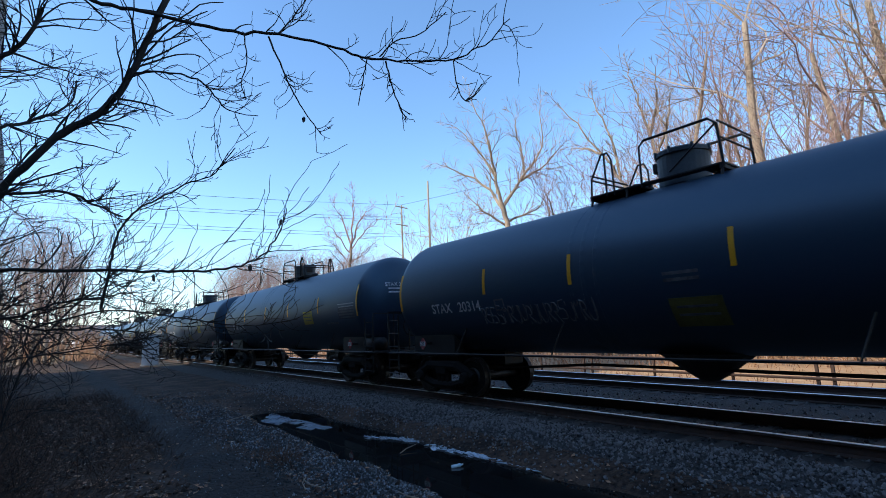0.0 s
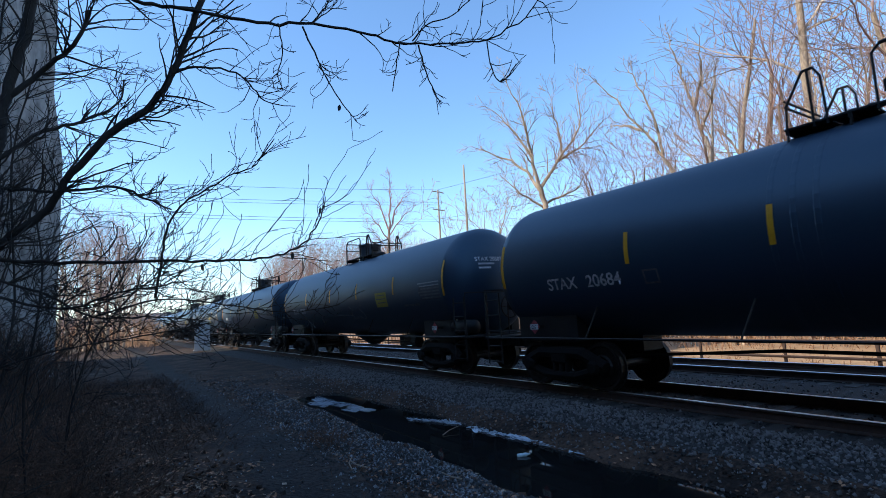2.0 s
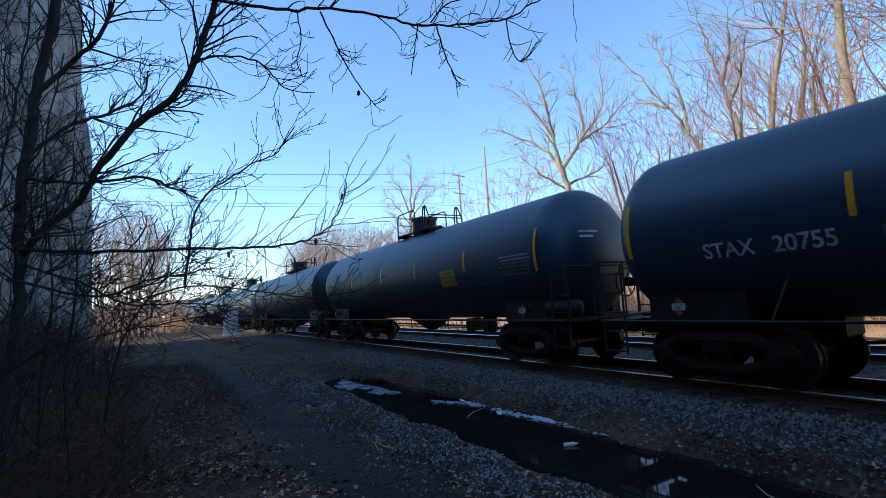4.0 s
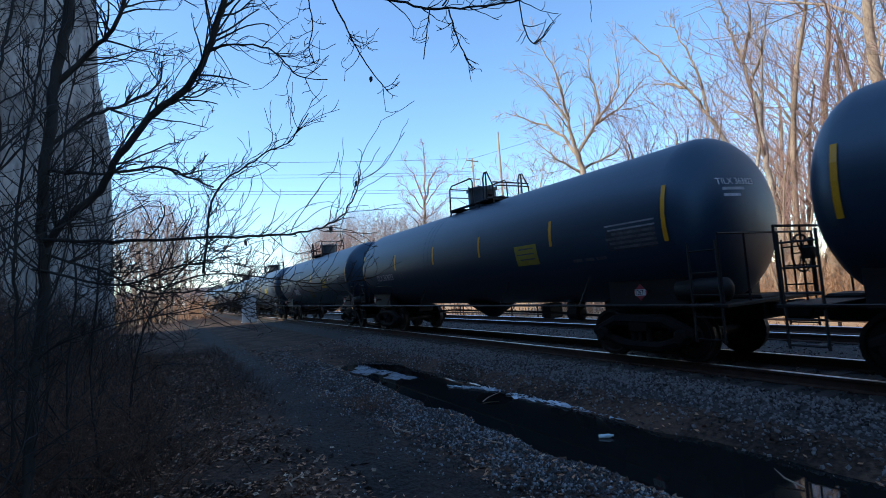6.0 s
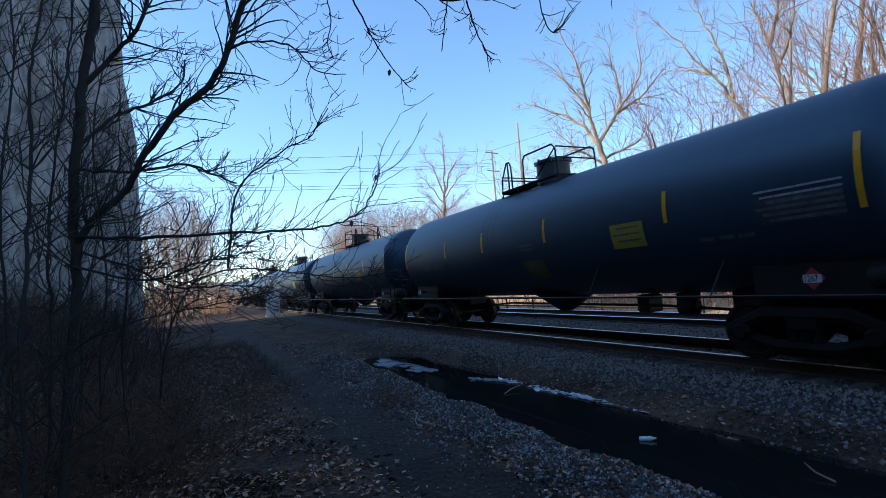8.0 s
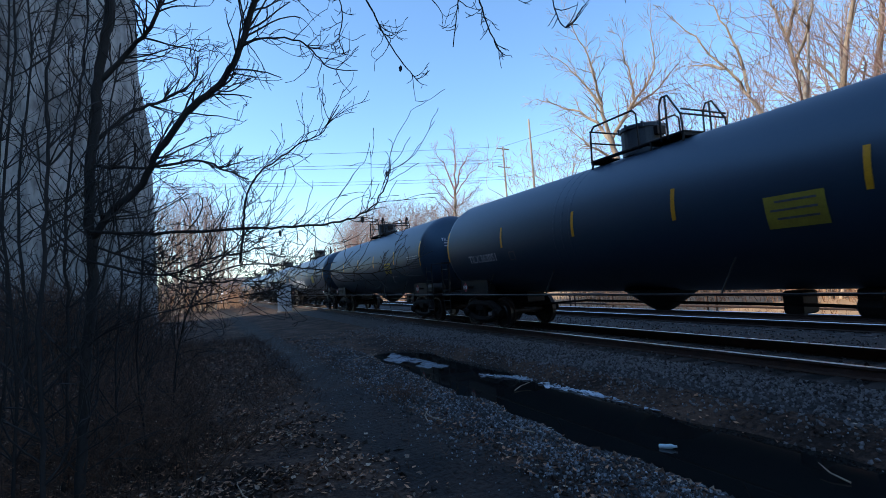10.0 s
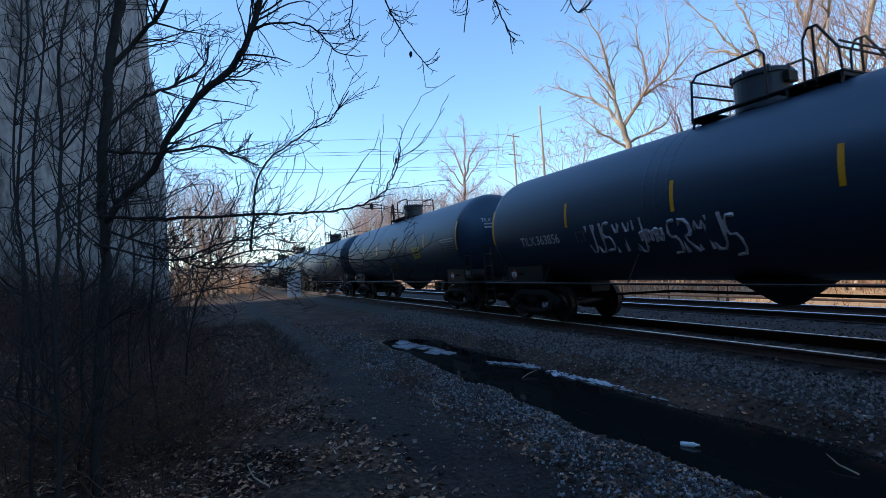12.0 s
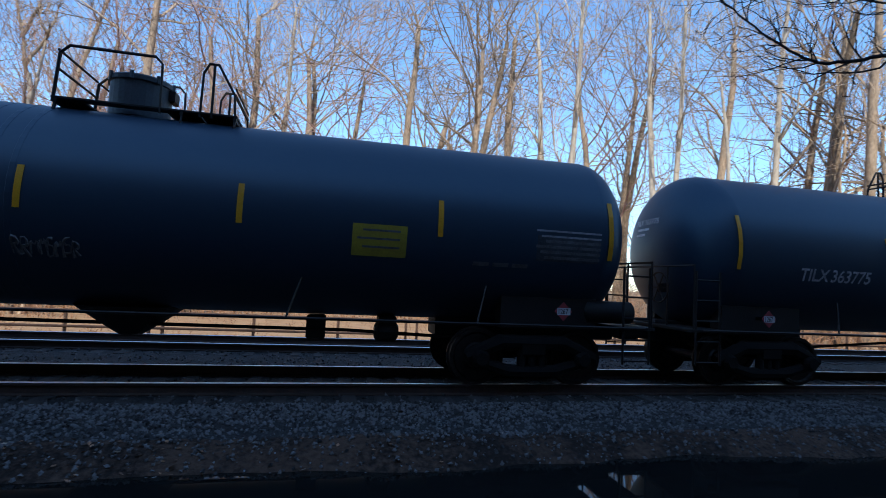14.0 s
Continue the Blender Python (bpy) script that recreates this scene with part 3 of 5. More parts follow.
        cp.box(-0.12, 0.12, min(s * 8.1, s * 8.5), max(s * 8.1, s * 8.5), 0.76, 0.98, 0.03)
        cp.box(-0.2, 0.16, min(s * 8.36, s * 8.56), max(s * 8.36, s * 8.56), 0.72, 1.02, 0.05)
        part("coupler", cp, M_TRUCK, car)
        for sx in (-1, 1):
            ld = Bits()
            for y in (s * 7.62, s * 8.1):
                ld.tube([(sx * 1.4, y, 0.45), (sx * 1.4, y, 2.05)], 0.022, 5)
            for z in (0.5, 0.85, 1.2, 1.55, 1.9):
                ld.tube([(sx * 1.4, s * 7.62, z), (sx * 1.4, s * 8.1, z)], 0.016, 5)
            part("ladder", ld, M_STEEL, car)
        er = Bits()
        er.tube([(-1.4, s * 8.14, 1.06), (-1.4, s * 8.14, 2.15), (1.4, s * 8.14, 2.15), (1.4, s * 8.14, 1.06)], 0.02, 5)
        for x in (-0.7, 0.7):
            er.tube([(x, s * 8.14, 1.06), (x, s * 8.14, 2.15)], 0.018, 5)
        part("end_rail", er, M_STEEL, car)
        for x in (-0.95, 0.95):
            part("saddle", Bits().box(x - 0.14, x + 0.14, min(s * 5.6, s * 7.3), max(s * 5.6, s * 7.3), 0.95, 1.5, 0.03), M_STEEL, car)
    bw = Bits()
    n = 20
    bw.tube([(-0.55 + 0.28 * math.cos(2 * math.pi * i / n), 8.22, 1.75 + 0.28 * math.sin(2 * math.pi * i / n)) for i in range(n + 1)], 0.016, 5)
    for k in range(3):
        a = k * math.pi / 3
        bw.tube([(-0.55 + 0.28 * math.cos(a), 8.22, 1.75 + 0.28 * math.sin(a)), (-0.55 - 0.28 * math.cos(a), 8.22, 1.75 - 0.28 * math.sin(a))], 0.012, 4)
    bw.box(-0.62, -0.48, 8.06, 8.2, 1.66, 1.84, 0.02)
    part("brake_wheel", bw, M_STEEL, car, "round hand-brake wheel")
    air = Bits().lathe([(-0.5, 0.05), (-0.42, 0.19), (0.42, 0.19), (0.5, 0.05)], 14, "y", (-1.0, -7.55, 1.27))
    part("air_reservoir", air, M_STEEL, car, smooth=True)
    truck_part(car, 6.2)
    truck_part(car, -6.2)
    return car


# index 0 is the car whose rear coupling stands at CAR_B0 at the start; higher numbers follow
MARKS = {1: "STAX 20314", 2: "STAX 20652", 3: "STAX 20684", 4: "STAX 20307", 5: "STAX 20755", 7: "TILX 363850", 8: "TILX 363823", 9: "TILX 363953",
         12: "TILX 363851", 13: "TILX 363761", 14: "TILX 363856", 15: "TILX 363775"}


def curve_soft(pts):
    P = [Vector(p) for p in pts]
    out = [P[0]]
    for a, b in zip(P, P[1:]):
        out += [a.lerp(b, 0.25), a.lerp(b, 0.75)]
    return out + [P[-1]]


GRAFFITI = {1: ((2.75, 2.9, 1.66, 2.06),), 9: ((2.95, 0.95, 1.72, 2.1),), 14: ((2.72, 1.35, 1.62, 2.36), (1.66, 0.5, 1.85, 2.08), (0.62, 1.3, 1.5, 2.22)),
            16: ((4.0, 1.6, 1.85, 2.2), (0.78, 0.7, 1.72, 1.98)), 4: ((-1.2, 1.2, 1.6, 2.1),)}
CARS = []
TURNED = (1, 3, 9, 10, 15)
first, first_turned = tank_car(), tank_car(True)


# the train slows and gains a little: metres by which it runs off the even pace
PACE = ((0.0, 0.0), (2.5, 0.0), (6.0, -0.42), (8.0, -0.18), (10.5, -0.33), (12.5, 0.06), (14.0, 0.1))


def car_y(k, t):
    for (ta, a), (tb, b) in zip(PACE, PACE[1:]):
        if t <= tb:
            break
    return CAR_B0 + CAR_L * (k - 0.5) - CAR_V * t + a + (b - a) * (t - ta) / (tb - ta)


for k in range(-1, 34):
    c = first if k == -1 else (first_turned if k == 1 else copy_thing(first_turned if k in TURNED else first, Matrix()))
    c.location = (TRACK_X, car_y(k, 0), 0)
    CARS.append((k, c))
for k, c in CARS:
    mk = MARKS.get(k)
    if mk:
        size = 0.31
        word, number = mk.split()
        second = 4.97 if word == "STAX" else 5.28
        part("reporting_mark", lettering(word, size, lambda u, v: on_tank(5.97 - u, 2.0 + v, 0.007)), None, c, "white stencilled reporting mark")
        part("reporting_number", lettering(number, size, lambda u, v: on_tank(second - u, 2.0 + v, 0.007)), None, c, "white stencilled car number")
        part("head_mark", lettering(mk, 0.16, lambda u, v: on_head(-1, -0.78 + u, 3.0 + v)), None, c, "small white mark on the tank head")
        part("head_mark", lettering(mk, 0.16, lambda u, v: on_head(1, 0.7 - u, 3.02 + v)), None, c, "small white mark on the tank head")
    else:
        # mark that stays unreadable: bars
        b = Bits()
        for y0, y1 in ((5.9, 5.25), (5.05, 4.25)):
            q = patch(y1, y0, 2.0, 2.2, 0.006, 0.002, 1)
            k0 = len(b.v)
            b.v += q.v
            b.f += [tuple(k0 + i for i in f) for f in q.f]
        part("reporting_mark", b, M_STENCIL, c)
    if k in GRAFFITI:
        rs = random.Random(k)
        g = Bits()
        for y0, ln, zlo, zhi in GRAFFITI[k]:
            y = y0 + ln / 2
            while y > y0 - ln / 2:
                w = (zhi - zlo) * rs.uniform(0.28, 0.42)
                up, dn = zhi - rs.uniform(0, 0.1) * (zhi - zlo), zlo + rs.uniform(0, 0.2) * (zhi - zlo)
                md = 0.5 * (up + dn)
                for line in rs.choice((((0, dn), (0.1, up), (0.5, md), (0.9, up), (1, dn)), ((0, up), (0.1, dn), (0.8, dn), (1, md), (0.9, up)),
                                       ((0.1, dn), (0, up), (0.8, up - 0.03), (0.9, md), (0.2, md), (1, dn)), ((0.9, up), (0.1, up), (0, md), (0.9, md), (0.9, dn), (0, dn)))),:
                    pts = curve_soft([on_tank(y - u * w, z + rs.uniform(-0.02, 0.02), -0.004) for u, z in line])
                    g.tube(pts, [rs.uniform(0.02, 0.045) * (1 if k in (9, 14) else 0.6) for _ in pts], 5)
                y -= w * 1.12
        tagged(part("graffiti", g, M_GRAF if k in (9, 14) else M_STENCIL, c), "pale sprayed loops and strokes" if k in (9, 14) else "faded grey sprayed loops", kind="stuff")


# the concrete tower: tall end face by the line
def concrete_tower():
    tw = thing("concrete_tower", "tall weathered concrete tower with vertical form marks", "concrete tower", kind="structure")
    x1, x0, y0, y1 = -2.25, -24.0, 27.0, 44.0

    def block(za, zb, in_a, in_b):
        b = Bits()
        for z, d in ((za, in_a), (zb, in_b)):
            b.v += [(x0, y0, z), (x1 - d, y0, z), (x1 - d - 2.1, y1, z), (x0, y1, z)]
        b.f += [(3, 2, 1, 0), (4, 5, 6, 7), (0, 1, 5, 4), (1, 2, 6, 5), (2, 3, 7, 6), (3, 0, 4, 7)]
        return b

    part("lower_wall", block(-1.0, 9.3, 0.0, 0.0), M_CONC, tw)
    # haunch tapering to the narrower shaft above
    part("haunch", block(9.3, 12.4, 0.0, 0.42), M_CONC, tw)
    part("shaft", block(12.4, 27.0, 0.42, 0.42), M_CONC, tw)
    # pilaster ribs and form-board lifts on the face
    for x, w in ((-4.1, 0.35), (-6.6, 0.5), (-9.2, 0.5), (-11.8, 0.5)):
        part("pilaster", Bits().box(x - w, x + w, y0 - 0.22, y0 - 0.002, -1.0, 27.0, 0.05), M_CONC, tw)
    for z in (1.6, 4.1, 6.6, 9.25, 12.4, 15.0, 17.6):
        part("form_line", Bits().box(x0, x1 - 0.5, y0 - 0.05, y0 - 0.003, z, z + 0.07), M_CONC_DARK, tw)
    return tw


concrete_tower()
# unseen block added behind the camera to shade the foreground and the train
shade_block = thing("building", "long plain dark block out of view that shades the line", "building", kind="structure")
part("wall", Bits().box(-46, -18, -130, 27, -1, 24.6), M_SHADE_BLOCK, shade_block)
part("roof", Bits().box(-46.5, -17.6, -130.5, 26.9, 24.6, 25.0), M_ROOF, shade_block)


# bare trees
def grow(b, p, d, length, r, level, rs, spread_=0.55, up=0.25, twigs=3, min_r=0.012):
    """A limb that runs on to its tip and sends out shorter side branches all along."""
    n = (3, 5, 7, 8)[min(level, 3)]
    pts, rad, dirs = [p], [r], [d]
    q, dd = p.copy(), d.copy()
    for i in range(n):
        dd = (dd + Vector((rs.gauss(0, 0.19), rs.gauss(0, 0.19), rs.gauss(0, 0.16) + up * 0.25))).normalized()
        q = q + dd * (length / n)
        pts.append(q.copy())
        dirs.append(dd.copy())
        rad.append(max(min_r, r * (1 - 0.72 * (i + 1) / n)))
    b.tube(pts, rad, 5 if level >= 3 else (4 if level == 2 else 3), cap=False)
    if level == 0:
        return
    count = twigs + (2 if level >= 2 else 1)
    turn = rs.uniform(0, 6.28)
    for k in range(count):
        f = min(0.999, 0.2 + 0.8 * (k + rs.random()) / count)
        i, t = int(f * n), f * n - int(f * n)
        at, ax = pts[i].lerp(pts[i + 1], t), dirs[i]
        turn += 2.4 + rs.uniform(-0.5, 0.5)
        side = Matrix.Rotation(turn, 3, ax) @ ax.orthogonal().normalized()
        a = spread_ * 1.55 * rs.uniform(0.7, 1.2)
        nd = (ax * math.cos(a) + side * math.sin(a) + Vector((0, 0, up * 0.4))).normalized()
        grow(b, at, nd, length * (0.74 - 0.4 * f) * rs.uniform(0.7, 1.25), max(min_r, rad[i] * rs.uniform(0.5, 0.7)), level - 1, rs, spread_, up, twigs, min_r)


def bare_tree_parts(seed, height, girth, levels, spread_, up, mat, twig_mat, forked=1, min_r=0.012, twigs=3, clear=0.4, bole=0.62, reach=1.0, tilt=0.0):
    rs = random.Random(seed)
    tr, cr = Bits(), Bits()
    for s in range(forked):
        lean = Vector((rs.uniform(-0.16, 0.16), rs.uniform(-0.16, 0.16), 1)).normalized() if forked > 1 else Vector((rs.uniform(-0.06, 0.06), rs.uniform(-0.06, 0.06), 1)).normalized()
        p = Vector((rs.uniform(-0.3, 0.3), rs.uniform(-0.3, 0.3), -0.4)) if forked > 1 else Vector((0, 0, -0.4))
        h = height * rs.uniform(0.85, 1.0)
        lean = (lean + Vector((tilt, 0, 0))).normalized()
        pts, rad = [p.copy()], [girth * 1.35]
        q = p.copy()
        n = 7
        for i in range(n):
            lean = (lean + Vector((rs.gauss(0, 0.05), rs.gauss(0, 0.05), 0.04))).normalized()
            q = q + lean * (h * bole / n)
            pts.append(q.copy())
            rad.append(girth * (1 - 0.6 * (i + 1) / n))
        tr.tube(pts, rad, 9, cap=False)
        for i in range(max(2, int(n * clear)), n + 1):
            for k in range(rs.choice((1, 2)) if i < n else 3):
                side = Vector((rs.gauss(0, 1), rs.gauss(0, 1), 0)).normalized()
                nd = (side * (0.62 if i < n else 0.35) * spread_ / 0.5 + Vector((0, 0, 0.6 + up))).normalized()
                grow(cr, pts[i].copy(), nd, h * reach * rs.uniform(0.3, 0.44) * (1.15 - 0.5 * i / n), rad[i] * rs.uniform(0.3, 0.45), levels, rs, spread_, up, twigs, min_r)
    return tr.mesh("trunk", mat, True), cr.mesh("crown", twig_mat)


KINDS = [
    bare_tree_parts(11, 25, 0.29, 2, 0.5, 0.1, M_BARK, M_BARK, 1, 0.011, 4, clear=0.4),
    bare_tree_parts(12, 25, 0.25, 2, 0.45, 0.12, M_BARK, M_BARK, 2, 0.011, 3, clear=0.45),
    bare_tree_parts(29, 15, 0.2, 3, 0.52, 0.06, M_BARK, M_BARK, 1, 0.011, 2, clear=0.45, bole=0.5, reach=1.15),
    bare_tree_parts(14, 26, 0.2, 2, 0.38, 0.2, M_BARK_PALE, M_BARK_PALE, 1, 0.011, 3, clear=0.5, bole=0.7, reach=0.75),
    bare_tree_parts(15, 13, 0.1, 1, 0.45, 0.2, M_BARK, M_BARK_RED, 3, 0.009, 7, clear=0.25, bole=0.75),
    bare_tree_parts(16, 22, 0.22, 2, 0.5, 0.12, M_BARK, M_BARK_RED, 1, 0.010, 4, clear=0.4),
    bare_tree_parts(17, 22, 0.2, 1, 0.42, 0.2, M_BARK, M_BARK, 1, 0.012, 6, clear=0.5, bole=0.85, reach=0.6, tilt=0.2),
    bare_tree_parts(18, 20, 0.16, 1, 0.42, 0.2, M_BARK_PALE, M_BARK, 1, 0.012, 7, clear=0.4, bole=0.8, reach=0.75, tilt=0.3),
]
LABELS = ["tall bare winter tree with sunlit tan bark", "twin-stemmed bare tree in low sunlight", "wide-crowned bare tree with spreading limbs",
          "pale-barked bare tree with a slim crown", "reddish many-stemmed bare thicket tree", "bare tree with fine reddish twigs",
          "slim leaning bare tree with short branches", "slim pale-barked bare tree leaning over"]
tree_first = {}


def plant(kind, x, y, s=1.0, turn=0.0, z=None):
    z = ground_z(x, y) if z is None else z
    m = pose(x, y, z, 0, 0, turn)
    if kind not in tree_first:
        t = thing("bare_tree", LABELS[kind], "tree", m, group="bare trees beyond the line")
        part("trunk", KINDS[kind][0], None, t)
        part("crown", KINDS[kind][1], None, t)
        tree_first[kind] = t
    else:
        t = copy_thing(tree_first[kind], m)
    t.scale = (s, s, s)
    return t


def polar(az, d):
    a = radians(az)
    return EYE[0] + d * math.sin(a), EYE[1] + d * math.cos(a)


TALL = [max(v.co.z for v in k[1].vertices) for k in KINDS]


def plant_to(kind, az, d, el, turn):
    """A tree whose top stands at the elevation el seen from the path."""
    x, y = polar(az, d)
    return plant(kind, x, y, (EYE[2] - ground_z(x, y) + d * math.tan(radians(el))) / TALL[kind], turn)


rt = random.Random(5)
# single trees that stand out: kind, azimuth, distance, elevation of the top
for kind, az, d, el in ((2, 38.3, 60, 17.0), (4, 51.5, 46, 17), (4, 40.5, 60, 11), (4, 53.5, 48, 19), (4, 57.0, 50, 18),
                        (4, 54.5, 40, 20), (0, 71.5, 38, 37), (5, 66.5, 44, 32), (4, 65.0, 44, 22), (4, 69.0, 42, 23), (4, 73.5, 38, 27), (5, 77.0, 38, 34), (0, 80.5, 40, 38), (3, 84.0, 40, 35),
                        (1, 88.0, 40, 36), (5, 92.5, 38, 34), (0, 97.5, 38, 37), (2, 100.5, 40, 30), (1, 105.5, 33, 40), (0, 110.0, 40, 36), (3, 114.2, 35, 38),
                        (3, 116.5, 35, 40), (5, 119.5, 38, 34), (1, 122.0, 44, 34), (3, 125.4, 30, 38), (3, 127.2, 31, 36), (0, 130.4, 36, 34), (3, 132.8, 30, 28), (3, 135.5, 34, 36),
                        (5, 137.8, 38, 34), (1, 139.7, 36, 36), (0, 143.0, 34, 36), (1, 147.0, 36, 36)):
    plant_to(kind, az, d, el, rt.uniform(0, 360))


def shaped_tree(label, az, d, seed, trunk, limbs, girth, levels, twigs, reach, mat, twig_mat):
    """A single tree with limbs of its own shape; each limb is a line of (across, height) with a random depth."""
    rs = random.Random(seed)
    x, y = polar(az, d)
    t = thing("bare_tree", label, "tree", pose(x, y, ground_z(x, y), 0, 0, -az), group="bare trees beyond the line")

    def stem(bits, line, r0, r1, near, far):
        deep = rs.uniform(-0.5, 0.5)
        c = curve_through([(u, near + (far - near) * k / max(1, len(line) - 1) + deep * k, z) for k, (u, z) in enumerate(line)], 4)
        for i in range(1, len(c) - 1):
            c[i] = c[i] + Vector((rs.gauss(0, 0.07), rs.gauss(0, 0.1), rs.gauss(0, 0.07)))
        rad = [r0 + (r1 - r0) * i / (len(c) - 1) for i in range(len(c))]
        bits.tube(c, rad, 7, cap=False)
        return c, rad

    tb, cb = Bits(), Bits()
    stem(tb, trunk, girth * 1.25, girth * 0.8, 0, 0)
    for k, line in enumerate(limbs):
        c, rad = stem(cb, line, girth * (0.66 if k < 3 else 0.45), 0.02, 0, rs.uniform(-3, 3))
        for i in range(2, len(c)):
            ax = (c[i] - c[i - 1]).normalized()
            for j in range(2 if i < len(c) - 1 else 3):
                side = Matrix.Rotation(rs.uniform(0, 6.28), 3, ax) @ ax.orthogonal().normalized()
                nd = (ax * rs.uniform(0.6, 1.1) + side * rs.uniform(0.5, 0.9) + Vector((0, 0, 0.15))).normalized()
                grow(cb, c[i].copy(), nd, reach * rs.uniform(0.5, 1.1) * (1.15 - 0.5 * i / len(c)), max(0.014, rad[i] * 0.5), levels, rs, 0.45, 0.1, twigs, 0.012)
    part("trunk", tb, mat, t, smooth=True)
    part("crown", cb, twig_mat, t)


shaped_tree("lone wide-crowned bare tree with spreading limbs", 46.0, 48, 3, [(0.3, -0.4), (-0.1, 6.0), (-0.5, 11.6), (-0.9, 14.1)],
            ([(-0.8, 13.7), (-2.4, 16.5), (-4.9, 18.3), (-7.8, 20.2)], [(-0.9, 14.0), (-1.5, 18.2), (-2.0, 21.1), (-3.3, 24.4)], [(-0.8, 13.9), (1.1, 16.4), (3.1, 19.0), (3.2, 22.7)],
             [(1.1, 16.4), (3.5, 17.6), (5.3, 19.1)], [(-1.4, 17.1), (-3.2, 20.2), (-5.1, 22.3)], [(1.4, 16.6), (1.2, 19.9), (0.7, 22.7)], [(-0.5, 12.0), (-2.6, 13.6), (-4.6, 15.6)], [(-0.4, 12.4), (2.2, 13.4), (4.6, 15.8)]),
            0.28, 1, 5, 2.6, M_BARK, M_BARK)
shaped_tree("tall pale bare tree leaning to one side", 58.5, 42, 4, [(3.4, -0.4), (3.2, 5.0), (3.0, 9.5), (2.7, 14.6)],
            ([(2.7, 14.6), (2.0, 18.5), (1.4, 21.3), (1.1, 23.6)], [(2.6, 15.4), (3.5, 17.7), (4.1, 20.0)], [(2.3, 17.2), (3.0, 19.6), (3.1, 22.0)]), 0.2, 1, 4, 1.7, M_BARK_PALE, M_BARK)
shaped_tree("tall pale bare tree leaning far over", 58.3, 43, 5, [(2.4, -0.4), (1.8, 6.0), (0.9, 11.4), (-0.1, 14.0)],
            ([(-0.1, 14.0), (-1.4, 16.5), (-3.3, 19.5), (-5.1, 22.2)], [(-0.1, 14.3), (-0.6, 18.0), (-1.7, 21.5), (-2.1, 23.0)], [(-1.4, 16.5), (-2.9, 17.8), (-4.2, 18.4)]), 0.19, 1, 4, 1.7, M_BARK_PALE, M_BARK)
shaped_tree("fan-shaped bare tree with fine pinkish twigs", 27.4, 64, 6, [(0.0, -0.4), (0.1, 6.0), (0.0, 11.0), (0.1, 13.6)],
            ([(0.1, 13.4), (-0.8, 16.6), (-2.2, 18.8)], [(0.1, 13.6), (0.3, 17.2), (0.4, 20.4)], [(0.1, 13.5), (1.4, 17.0), (2.9, 18.9)], [(0.0, 12.4), (-1.6, 14.8), (-3.0, 16.4)], [(0.1, 12.8), (2.0, 15.2), (3.9, 16.6)], [(0.0, 11.0), (-1.4, 12.6), (-2.6, 14.0)], [(0.0, 11.0), (1.6, 12.4), (3.0, 13.8)]),
            0.2, 1, 5, 2.0, M_BARK, M_BARK_RED)
plant_to(7, 60.5, 44, 25, -150)
plant_to(6, 63.6, 42, 30, -150)
# wood behind them
for i in range(7):
    plant_to(rt.choice((0, 1, 0, 3, 1)), rt.uniform(63, 150), rt.uniform(46, 75), rt.uniform(20, 31), rt.uniform(0, 360))
for i in range(9):
    plant_to(4, rt.uniform(62, 150), rt.uniform(32, 45), rt.uniform(13, 20), rt.uniform(0, 360))
for i in range(26):
    plant_to(4, rt.uniform(60, 150), rt.uniform(50, 80), rt.uniform(9, 15), rt.uniform(0, 360))
# lower wood along the line into the distance
for i in range(62):
    az = rt.uniform(6.5, 33)
    d = rt.uniform(95, 170) if az > 14 else rt.uniform(150, 240)
    if EYE[0] + d * math.sin(radians(az)) < 18:
        continue
    top = 3.6 + 6.0 * (az - 6.5) / 12 if az < 18 else 9.6
    plant_to(rt.choice((4, 4, 5, 2)), az, d, top * rt.uniform(0.75, 1.05), rt.uniform(0, 360))
for i in range(18):
    plant_to(rt.choice((4, 5, 4)), rt.uniform(31, 62), rt.uniform(70, 100), rt.uniform(9, 13), rt.uniform(0, 360))
# trees beside the tower
for kind, az, d, el in ((5, -2.6, 62, 11.5), (4, -1.6, 72, 12.5), (5, -0.6, 70, 13.2), (4, 0.3, 80, 11.5), (4, 1.3, 88, 8.0), (4, -3.6, 56, 11.0), (2, -0.2, 66, 9.5),
                        (4, -3.0, 58, 10.0), (4, 0.8, 64, 10.0), (5, -1.2, 60, 12.5), (4, -2.0, 66, 10.5), (4, 2.2, 78, 8.5), (4, 0.1, 58, 9.0), (4, -4.4, 60, 10.0)):
    plant_to(kind, az, d, el, rt.uniform(0, 360))


# brush and undergrowth: thin stems in tangled patches
def brush_bits(n, area, h, rs, r=0.012, lean=0.5, twigs=2):
    b = Bits()
    for i in range(n):
        x, y = area(rs)
        z = ground_z(x, y)
        hh = h * rs.uniform(0.4, 1.15)
        d = Vector((rs.gauss(0, lean), rs.gauss(0, lean), 1)).normalized()
        p0 = Vector((x, y, z - 0.05))
        p1 = p0 + d * hh * 0.5
        d2 = (d + Vector((rs.gauss(0, 0.3), rs.gauss(0, 0.3), rs.uniform(-0.3, 0.2)))).normalized()
        p2 = p1 + d2 * hh * 0.5
        b.tube([p0, p1, p2], [r, r * 0.8, r * 0.35], 3, cap=False)
        for k in range(twigs):
            s = p0.lerp(p2, rs.uniform(0.3, 0.9))
            e = s + Vector((rs.gauss(0, 0.3), rs.gauss(0, 0.3), rs.uniform(0.05, 0.35))) * hh * 0.6
            b.tube([s, e], [r * 0.6, r * 0.25], 3, cap=False)
    return b


